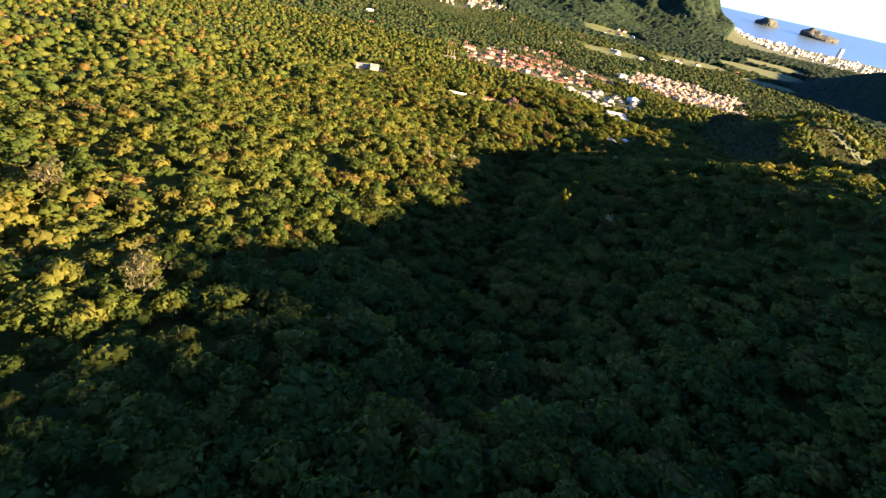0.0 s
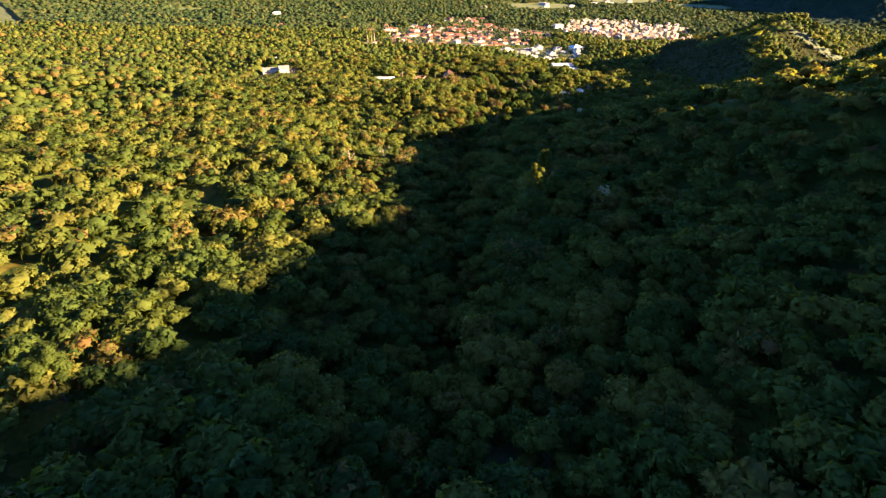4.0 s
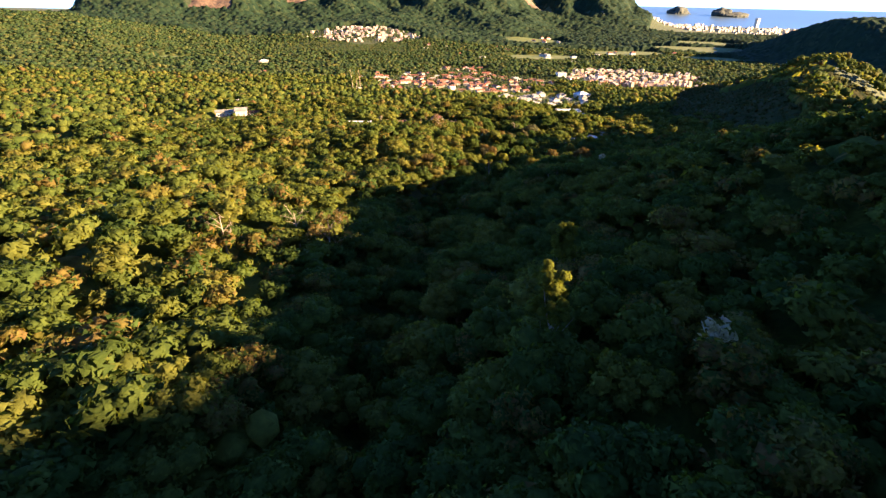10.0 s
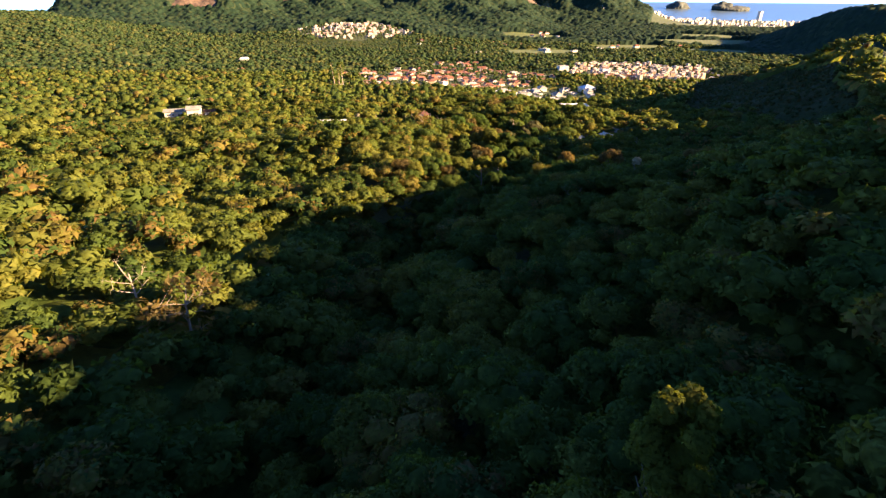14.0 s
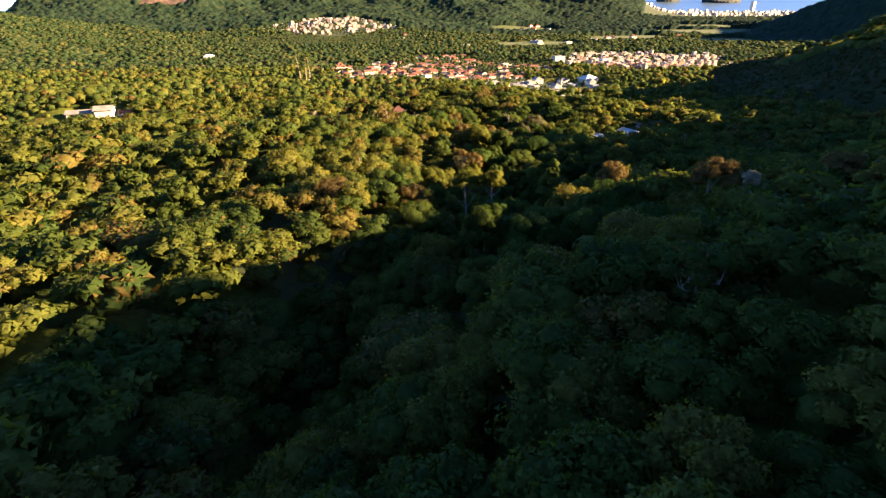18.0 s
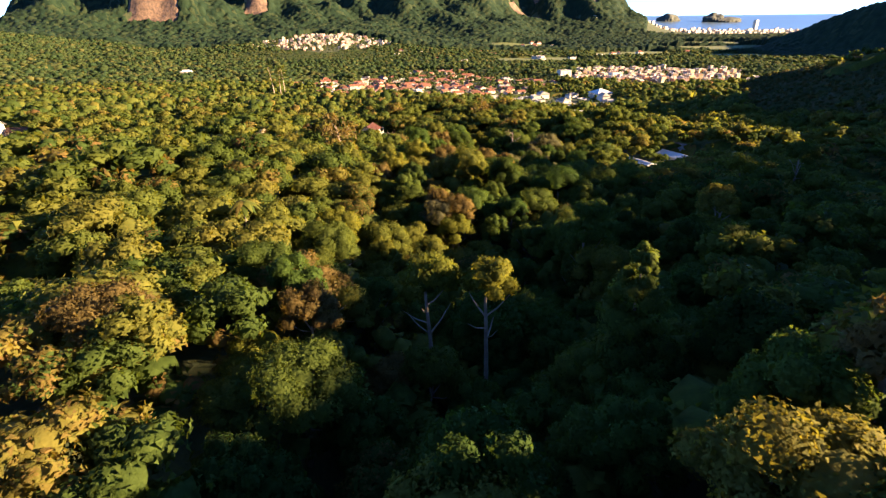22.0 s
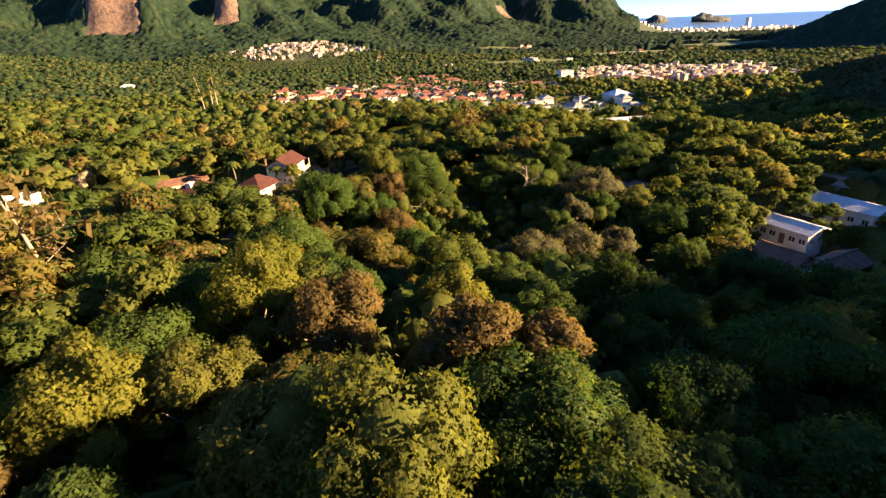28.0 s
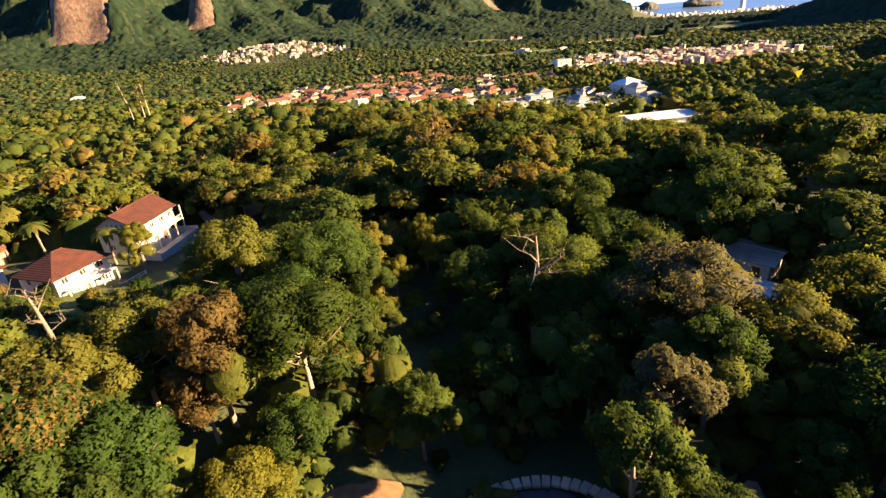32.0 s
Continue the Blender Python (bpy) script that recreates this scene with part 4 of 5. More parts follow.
# trees between the houses
houses = np.array(HOUSES)
for cx, cy, rx, ry in TOWNS:
    x, y = scatter(wood_rng, cx - 1.1 * rx, cx + 1.1 * rx, cy - 1.1 * ry, cy + 1.1 * ry, 7.5)
    ok = ((x - cx) / rx) ** 2 + ((y - cy) / ry) ** 2 < 1.25
    ok &= np.min(np.hypot(x[:, None] - houses[:, 0], y[:, None] - houses[:, 1] + 2.0), axis=1) > (5.4 if rx > 117 and cy > 1000 else 7.0)
    woods("garden_trees", REMOTE, x[ok], y[ok], 1.8, "green garden trees between the houses", 0.6, (0.6, 1.0), LEAVES_VALE_HAZY)

# ---- lawns, rocks, islands ----
def patch(name, cx, cy, hw, hd, a, lift, material, label, category, step=6.0):
    """A piece of ground that follows the land, a little above it, with a worn edge."""
    c, s = math.cos(radians(a)), math.sin(radians(a))
    us, vs = np.linspace(-hw, hw, max(4, int(2 * hw / step))), np.linspace(-hd, hd, max(4, int(2 * hd / step)))
    gu, gv = np.meshgrid(us, vs)
    edge = 1 + 0.10 * np.sin(gu / hw * 5 + cx) + 0.08 * np.sin(gu / hw * 11 + cy)
    gu2, gv2 = gu * np.sqrt(np.clip(1.12 - 0.35 * (gv / hd) ** 2, 0.3, 2)), gv * edge * np.sqrt(np.clip(1.1 - 0.75 * (gu / hw) ** 2, 0.08, 2))
    x, y = cx + gu2 * c - gv2 * s, cy + gu2 * s + gv2 * c
    z = land(x, y) + lift
    i = np.arange(gu.size).reshape(gu.shape)
    q = np.stack([i[:-1, :-1], i[:-1, 1:], i[1:, 1:], i[1:, :-1]], -1).reshape(-1, 4)
    ob = new(name, mesh_of(name, np.stack([x, y, z], -1).reshape(-1, 3).tolist(), q.tolist(), material, True))
    return tagged(ob, label, category, kind="structure")


for row in LAWNS:
    patch("lawn", *row, 1.2, LAWN, "yellowing golf course fairway between trees", "lawn", 20)


def rock(name, cx, cy, cz, a, b, c, seed, label, turn=0.0, material=GRANITE, lean=0.0):
    """A weathered dome: a steep half ellipsoid with vertical grooves."""
    bm = bmesh.new()
    bmesh.ops.create_icosphere(bm, subdivisions=5, radius=1.0)
    for v in bm.verts:
        p = v.co
        ang = math.atan2(p.y, p.x)
        groove = 0.045 * math.sin(ang * 23 + 2 * noise.noise(p * 2)) + 0.03 * math.sin(ang * 51 + p.z * 3)
        lump = 0.38 * noise.noise(p * 1.7 + Vector((seed, 0, 0))) + 0.05 * noise.noise(p * 6)
        flat = 1 + groove * (1 - abs(p.z)) + lump
        v.co = Vector((p.x * a * flat, p.y * b * flat, p.z * c * (1 + 0.5 * lump)))
    me = bpy.data.meshes.new(name)
    bm.to_mesh(me), bm.free()
    me.materials.append(material)
    me.polygons.foreach_set("use_smooth", [True] * len(me.polygons))
    ob = new(name, me)
    ob.matrix_basis = pose(cx, cy, cz, lean, 0, turn)
    return tagged(ob, label, "rock")


def cliff(cx, cy, hw, hd, a, label, seed):
    """Bare rock lying on a steep slope: a lumpy sheet with grooves down the fall line, its rim sunk into the ground."""
    c, s = math.cos(radians(a)), math.sin(radians(a))
    gu, gv = np.meshgrid(np.linspace(-1, 1, 49), np.linspace(-1, 1, 49))
    wob = (1 - 0.28 * gv) * (1 + 0.10 * np.sin(3 * gv + seed) + 0.05 * np.sin(9 * gv + 2 * seed))
    wub = 1 + 0.10 * np.sin(2.5 * gu + seed) + 0.03 * np.sin(7 * gu)
    u, v = gu * hw * 1.15 * wob, gv * hd * 1.15 * wub
    x, y = cx + u * c - v * s, cy + u * s + v * c
    rim = np.clip(np.minimum(1 - np.abs(gu), 1 - np.abs(gv)) * 4, 0, 1)
    groove = 2.2 * np.sin(u / 3.7 + np.sin(v / 25)) + 3.0 * np.sin(u / 9.0 + 1.5 * np.sin(v / 40 + seed)) + 2.5 * np.sin(v / 13 + u / 29)
    z = land(x, y) - 6 + rim * (15 + 0.16 * groove)
    i = np.arange(gu.size).reshape(gu.shape)
    q = np.stack([i[:-1, :-1], i[:-1, 1:], i[1:, 1:], i[1:, :-1]], -1).reshape(-1, 4)
    ob = new("rock_face", mesh_of("rock_face", np.stack([x, y, z], -1).reshape(-1, 3).tolist(), q.tolist(), GRANITE, True))
    return tagged(ob, label, "rock", kind="structure")


for n, (row, words) in enumerate(zip(CLIFFS, ("bare brown granite dome with dark water streaks", "narrow bare granite face in the woods",
                                              "broad brown granite cliff over the valley", "small brown rock ledge between woods"))):
    cliff(*row, words, n)
ISLAND = surface("wooded_rock", (0.03, 0.045, 0.040), (0.07, 0.078, 0.065), 0.02, 0.9, 0.15, 0.5, 2.0)
for ix, iy, ia, ib, ic, seed, word in ((2075, 4290, 95, 60, 56, 21, "low wooded rocky island"), (2335, 4135, 85, 60, 62, 27, "rocky green island with a rounded top"), (2425, 4090, 110, 60, 36, 31, "long low rocky island")):
    rock("island", ix, iy, float(sea_level(0, iy)) - 6, ia, ib, ic, seed, word, 20, ISLAND)


# ---- the villas and halls nearest the flight ----
def hall(name, label, x, y, turn, w, d, h, rise, hip, wall, tile, rows, cols, gable_windows=0, courses=11, category="house", z=None, over=0.7):
    """A house with tiled or sheeted roof, framed windows in rows on the front (-y) and the ends, and a door."""
    ob = thing(name, label, category)
    ob.matrix_basis = pose(x, y, height(x, y) if z is None else z, 0, 0, turn)
    part("wall", wall_mesh("wall", w, d, h, wall, 0 if hip else rise), ob)
    roof = part("roof", roof_mesh("roof", w, d, h + (0 if hip else 0.14), rise, hip, tile, over, courses), ob)
    part("ridge", ridge_mesh(w, h + (0 if hip else 0.14), rise, hip, tile, over), roof)
    for r in range(rows):
        for c in range(cols):
            cx = (c + 0.5) / cols * w - w / 2
            if r == 0 and c == cols // 2:
                part("door", DOOR, ob, "dark wooden door", pose(cx, -d / 2 - 0.01, 0.02))
            else:
                window_on(ob, cx, -d / 2 - 0.01, 0.95 + 2.9 * r, 0)
        for side, t in ((-1, -90), (1, 90)):
            for c in (-0.22, 0.22):
                window_on(ob, side * (w / 2 + 0.01), c * d, 0.95 + 2.9 * r, t, (1.0, 1.1))
    for c in range(gable_windows):
        window_on(ob, -w / 2 - 0.02, (c - (gable_windows - 1) / 2) * 1.0, h - 0.2, -90, (0.7, 0.9))
    return ob


def balcony(ob, x0, x1, y0, deep, z, posts, rail=True):
    """A slab with posts to the ground and a rail."""
    slab = part("balcony", box_mesh("balcony", [(x0, y0 - deep, z - 0.18, x1, y0 - 0.004, z)], PLASTER), ob, "white balcony slab")
    for n in range(posts):
        px = x0 + 0.12 + (x1 - x0 - 0.24) * n / (posts - 1)
        part("post", box_mesh("post", [(px - 0.11, y0 - deep + 0.02, -2.5, px + 0.11, y0 - deep + 0.24, z - 0.184)], PLASTER), ob)
    if rail:
        bars = [(x0, y0 - deep, z + 0.9, x1, y0 - deep + 0.07, z + 0.98)]
        bars += [(x0 + 0.2 + 0.35 * k, y0 - deep + 0.015, z + 0.004, x0 + 0.24 + 0.35 * k, y0 - deep + 0.055, z + 0.896) for k in range(int((x1 - x0 - 0.3) / 0.35))]
        part("rail", box_mesh("rail", bars, PLASTER), slab)


villa = hall("villa", "large white two-storey villa under a red gabled tile roof", 53.8, 613, 78, 13.0, 8.6, 6.0, 2.5, 0, PLASTER, VILLA_TILE, 2, 4, 4, 14, z=30.2)
villa.matrix_basis = villa.matrix_basis @ Matrix.Diagonal((0.88, 0.88, 0.88, 1))
balcony(villa, -6.3, 6.4, -4.3, 2.0, 3.0, 5)
part("post", box_mesh("post", [(6.15, -6.3, 3.004, 6.4, -6.06, 5.9)], PLASTER), villa)
part("post", box_mesh("post", [(-0.1, -6.3, 3.004, 0.12, -6.06, 5.9)], PLASTER), villa)
part("terrace", box_mesh("terrace", [(-6.8, -8.2, -3.6, 7.6, -6.34, -0.3)], CONCRETE), villa, "pale stone terrace")
part("garden_wall", box_mesh("garden_wall", [(7.62, -8.2, -3.6, 7.9, 1.6, 0.3)], PLASTER), villa)
part("garden_wall", box_mesh("garden_wall", [(-7.1, -8.2, -3.6, -6.82, -4.4, 0.3)], PLASTER), villa)
villa = hall("villa", "white two-storey villa with a hipped orange tile roof", 49.0, 596.5, 65, 10.6, 9.2, 5.8, 2.6, 4.3, PLASTER, VILLA_TILE, 2, 3, 0, 13, z=29.0)
villa.matrix_basis = villa.matrix_basis @ Matrix.Diagonal((0.85, 0.85, 0.88, 1))
balcony(villa, -4.6, 5.2, -4.6, 1.8, 3.0, 4)
part("porch_roof", roof_mesh("porch_roof", 6.0, 4.2, 2.6, 1.0, 1.6, TILE_DARK, 0.4, 6), villa, "low brown tile porch roof", pose(-7.6, -1.0, -0.5))
part("porch_wall", box_mesh("porch_wall", [(-10.3, -3.0, -3.5, -5.32, 1.0, 2.2)], PLASTER), villa)
rails = [(-6.5, -9.2, 0.75, 8.5, -9.1, 0.85), (-6.5, -9.2, 0.3, 8.5, -9.1, 0.38)] + [(-6.5 + 1.5 * k, -9.22, -3.0, -6.38 + 1.5 * k, -9.08, 0.95) for k in range(11)]
fence = thing("fence", "white painted rail fence at the garden's edge", "fence")
fence.matrix_basis = villa.matrix_basis.copy()
for k, b in enumerate(rails):
    part("rail" if k < 2 else "post", box_mesh("rail" if k < 2 else "post", [b], PLASTER), fence)
villa = hall("villa", "white villa with several red tile roofs and a dormer", 32.5, 597.0, -12, 10.5, 8.5, 5.2, 2.4, 3.6, PLASTER, VILLA_TILE, 2, 3, 0, 12, z=29.2)
villa.matrix_basis = villa.matrix_basis @ Matrix.Diagonal((0.85, 0.85, 0.88, 1))
part("dormer", box_mesh("dormer", [(-2.2, -3.2, 5.3, -0.4, -0.6, 7.4)], PLASTER), villa)
part("side_roof", roof_mesh("side_roof", 8.0, 7.0, 3.0, 2.0, 2.6, TILE, 0.5, 9), villa, "", pose(-8.2, -0.8, 0))
part("side_wall", wall_mesh("side_wall", 7.6, 6.6, 3.0, PLASTER), villa, "", pose(-8.2, -0.8, 0))
part("front_roof", roof_mesh("front_roof", 6.0, 4.0, 2.7, 1.2, 1.5, TILE, 0.4, 6), villa, "", pose(3.4, -6.0, 0))
part("front_wall", wall_mesh("front_wall", 5.6, 3.6, 2.7, PLASTER), villa, "", pose(3.4, -6.05, 0))
annex = hall("outbuilding", "long ochre outbuilding with a low tile roof", 22.5, 609, 32, 15, 4.5, 3.0, 0.9, 0, OCHRE, TILE_DARK, 1, 4, 0, 6, "outbuilding")
patch("terrace", 42, 589, 5, 3.2, -30, 0.3, EARTH, "pale earth yard below the villas", "yard", 1.2)
patch("lawn", 18.5, 613, 9, 2.6, 32, 0.3, LAWN, "small lawn behind the villas", "lawn", 1.5)
patch("lawn", 61, 592, 9, 4, 70, 0.3, LAWN, "shaded lawn below the villas", "lawn", 1.5)
hall("cottage", "brown-roofed cottage half hidden by trees", 62.5, 632, 60, 9, 6, 3.2, 1.8, 0, PLASTER, TILE_DARK, 1, 3)
hall("cottage", "low white cottage behind the villas", 38, 618, 40, 7, 5, 2.9, 1.2, 0, PLASTER, FIBRE, 1, 2)
hall("house", "white house with a tan gabled roof by the lane", 88, 659, 55, 12, 8, 4.0, 2.6, 0, PLASTER, TILE_DARK, 1, 3, 0, 10)
hall("house", "low white house with a terrace by the lane", 80, 648, 50, 10, 6, 3.2, 1.6, 0, PLASTER, CONCRETE, 1, 3)
lane = patch("lane", 76, 642, 14, 1.7, 52, 0.35, EARTH, "pale unpaved lane between trees", "lane", 1.5)
hall("hall", "long low hall with a pale sheet roof", -13, 586, 4, 19, 7, 3.4, 1.2, 0, PLASTER, SHEET, 1, 5, 0, 6, "hall")
hall("house", "white house half hidden by trees", -143, 668, 20, 12, 8, 5.6, 2.0, 3.2, PLASTER, CONCRETE, 2, 3)
hall("house", "white house alone on the wooded slope", -248, 1170, 10, 15, 10, 6.0, 2.2, 3.4, PLASTER, SHEET, 2, 3)
patch("yard", -118, 600, 19, 10, 5, 0.35, EARTH, "bare orange earth round the works buildings", "yard", 3)
hall("shed", "long white works shed with a grey roof", -128, 596, 12, 15, 6, 4.0, 1.2, 0, PLASTER, FIBRE, 1, 4, 0, 6, "shed")
hall("shed", "white works building with a grey roof", -114, 594, 12, 9, 7, 5.0, 1.6, 0, PLASTER, FIBRE, 1, 2, 0, 6, "shed")
hall("shed", "low works shed at the end of the yard", -104, 598, 12, 8, 5, 3.2, 1.0, 0, PLASTER, TILE_DARK, 1, 2, 0, 6, "shed")
hall("hall", "wide flat hall with a pale blue-grey roof", 200, 690, 2, 24, 12, 5.5, 0.9, 0, PLASTER, SHEET, 1, 6, 0, 5, "hall")
hall("hall", "low annex with a pale roof beside the wide hall", 210, 680, 2, 13, 7, 3.4, 0.7, 0, PLASTER, SHEET, 1, 4, 0, 5, "hall")
hall("pavilion", "square pavilion under a white pyramid roof", 264, 845, 20, 17, 14, 5.0, 3.2, 7.4, PLASTER, SHEET, 1, 4, 0, 6, "pavilion")
# the group of halls in the valley
hall("hall", "low white hall with a weathered pale sheet roof", 163.5, 540.5, -68, 11, 5.5, 3.4, 0.8, 0, PLASTER, SHEET, 1, 6, 0, 9, "hall", 31.2)
hall("hall", "small hall under a striped brown tile roof", 152.5, 527.5, -68, 6.5, 6, 3.0, 1.4, 0, PLASTER, TILE_DARK, 1, 2, 0, 8, "hall", 31.3)
hall("hall", "long low hall under an old tile roof", 158.5, 523.5, 20, 10.5, 4.6, 3.0, 1.2, 0, PLASTER, TILE_DARK, 1, 4, 0, 7, "hall", 31.2)
hall("hall", "white hall with a pale roof in the shade", 182, 547, -68, 13, 6.5, 3.6, 0.9, 0, PLASTER, SHEET, 1, 5, 0, 9, "hall", 31.4)
hall("hall", "long grey-roofed hall at the slope's foot", 193, 560, -60, 13, 6.5, 3.6, 1.0, 0, CONCRETE, FIBRE, 1, 5, 0, 8, "hall", 31.4)
canopy = thing("glass_canopy", "flat canopy of glass panels in a pale frame", "canopy")
canopy.matrix_basis = pose(152.5, 518.5, 31.2, 0, 0, 22)
for cx in (-2.6, 2.6):
    for cy in (-2.6, 2.6):
        part("post", box_mesh("post", [(cx - 0.08, cy - 0.08, -1.5, cx + 0.08, cy + 0.08, 3.0)], PLASTER), canopy)
part("frame", box_mesh("frame", [(-3, -3 + 1.5 * k - 0.06, 3.004, 3, -3 + 1.5 * k + 0.06, 3.16) for k in range(5)], SHEET), canopy)
for k in range(4):
    part("panel", box_mesh("panel", [(-2.95, -2.9 + 1.5 * k, 3.05, 2.95, -1.6 + 1.5 * k, 3.1)], GLASS_DARK if k % 3 else SHEET), canopy)
hall("garden_house", "low garden house with a pale flat roof under trees", 143, 566, -55, 9, 5, 3.0, 0.6, 0, PLASTER, SHEET, 1, 3, 0, 5, "garden house")
hall("garden_house", "small garden house with a white roof edge", 148.5, 572, -55, 6, 5, 3.0, 0.6, 0, PLASTER, CONCRETE, 1, 2, 0, 5, "garden house")


# ---- the park with the pond ----
PARK = height(112, 539) + 0.25


def ring_strip(name, cx, cy, z, rx, ry, wide, tall, a0, a1, material, parent, count, lumps=0.0):
    """Rim stones laid side by side along part of an ellipse."""
    rng = np.random.default_rng(int(rx * 10))
    for n in range(count):
        a = radians(a0 + (a1 - a0) * (n + 0.5) / count)
        length = abs(radians(a1 - a0)) / count * (rx + ry) / 2 * 0.94
        w, h = wide * rng.uniform(0.85, 1.1), tall * rng.uniform(0.85, 1.15)
        bm = bmesh.new()
        bmesh.ops.create_cube(bm, size=1.0, matrix=Matrix.Diagonal((w, length, h, 1)))
        bmesh.ops.bevel(bm, geom=bm.edges[:], offset=0.05, segments=1, affect="EDGES")
        me = bpy.data.meshes.new(name)
        bm.to_mesh(me), bm.free()
        me.materials.append(material)
        part(name, me, parent, "", pose(cx + rx * math.cos(a), cy + ry * math.sin(a), z, 0, 0, math.degrees(math.atan2(ry * math.sin(a), rx * math.cos(a)))))


def disc(name, cx, cy, z, rx, ry, material, wave=0.06, rings=3, seg=40):
    v, f = [(cx, cy, z)], []
    for r in range(1, rings + 1):
        for s in range(seg):
            a = 2 * math.pi * s / seg
            k = r / rings * (1 + wave * math.sin(3 * a + 1) * r / rings)
            v.append((cx + rx * k * math.cos(a), cy + ry * k * math.sin(a), z))
    for s in range(seg):
        f.append((0, 1 + s, 1 + (s + 1) % seg))
        for r in range(rings - 1):
            a, b = 1 + r * seg + s, 1 + r * seg + (s + 1) % seg
            f.append((a, a + seg, b + seg, b))
    return mesh_of(name, v, f, material)


STONE = surface("pale_stone", (0.34, 0.29, 0.23), (0.50, 0.43, 0.34), 0.8, 0.9, 5, 0.4, 0.03, vary=0.2)
pond = thing("pond", "dark still garden pond with a pale stone rim", "pond", kind="structure")
part("water", disc("water", 110.6, 541.2, PARK + 0.12, 7.9, 6.2, POND, 0.02), pond)
ring_strip("rim_stone", 110.6, 541.2, PARK + 0.18, 8.2, 6.5, 1.1, 0.5, 0, 360, STONE, pond, 60)
islet = thing("islet", "small stone-edged islet in the pond", "islet")
part("soil", disc("soil", 107.8, 545.4, PARK + 0.3, 1.3, 0.8, EARTH), islet)
ring_strip("rim_stone", 107.8, 545.4, PARK + 0.22, 1.35, 0.85, 0.35, 0.4, 0, 360, STONE, islet, 14)
part("boulder", (lambda m: m)(box_mesh("boulder", [(107.0, 544.7, PARK + 0.1, 107.7, 545.2, PARK + 0.9)], PLASTER)), islet)
patch("path", 126.8, 540.5, 1.3, 5.2, -36, 0.2, STONE, "pale curved garden path", "path", 0.8)
patch("lawn", 137.0, 536.8, 6.0, 3.2, 8, 0.15, GRASS, "mown lawn, half in the sun", "lawn", 1.0)
patch("garden", 52, 588.5, 20, 5, -8, 0.25, GRASS, "rough garden grass below the villas", "garden", 2.0)
patch("flower_bed", 96.3, 546.4, 4.4, 1.7, 25, 0.5, EARTH, "orange earth terrace with a stone edge", "terrace", 0.8)
edge = thing("edging", "stone edging of the earth terrace", "edging")
ring_strip("edge_stone", 99, 547, PARK + 0.5, 5.6, 4.6, 0.5, 0.8, 250, 320, STONE, edge, 14)


# ---- trees that stand out ----
def bare_tree(name, seed, tall, spread_out, material, label, x, y, leaf=None, thick=0.3):
    """A tree with little or no leaf: trunk, boughs and twigs, each bough a part."""
    rng = np.random.default_rng(seed)
    ob = thing(name, label, "tree")
    ob.matrix_basis = pose(x, y, height(x, y) - 0.2)
    lean = rng.uniform(-0.12, 0.12, 2) * tall
    at = lambda u: np.array([lean[0] * u * u, lean[1] * u * u, tall * u])
    v, f = limb([at(u) for u in (-0.05, 0.2, 0.5, 0.8, 1.0)], [thick * 1.3, thick, thick * 0.8, thick * 0.55, thick * 0.3], 7)
    part("trunk", tri_mesh("trunk", v, f, np.zeros(len(v)), material), ob)
    sprays = []
    for n in range(8):
        a, u = 2.4 * n + rng.uniform(-0.4, 0.4), rng.uniform(0.5, 1.0)
        base = at(u)
        tip = base + np.array([np.cos(a), np.sin(a), rng.uniform(0.25, 0.9)]) * spread_out * rng.uniform(0.6, 1.0)
        mid = (base + tip) / 2 + rng.uniform(-0.4, 0.4, 3)
        pieces = [limb([base, mid, tip], [thick * 0.4, thick * 0.28, thick * 0.08], 5)]
        for k in range(5):
            b2 = mid + (tip - mid) * rng.uniform(0, 1)
            t2 = b2 + rng.standard_normal(3) * [1, 1, 0.5] * spread_out * 0.3 + [0, 0, 0.6]
            pieces.append(limb([b2, t2], [thick * 0.13, thick * 0.04], 4))
            sprays.append(t2)
        v, f = joined(pieces)
        part("bough", tri_mesh("bough", v, f, np.zeros(len(v)), material), ob)
    if leaf:
        p = np.repeat(np.array(sprays), 9, 0) + rng.standard_normal((len(sprays) * 9, 3)) * 0.7
        d = rng.standard_normal((len(p), 3)) * 0.3
        e = rng.standard_normal((len(p), 3)) * 0.3
        quad = np.stack([p - d, p - e, p + d, p + e], 1).reshape(-1, 3)
        k = np.arange(len(p))[:, None] * 4
        part("crown", tri_mesh("crown", quad, np.concatenate([k + [0, 1, 2], k + [0, 2, 3]]), np.zeros(len(quad)), leaf), ob)
    return ob


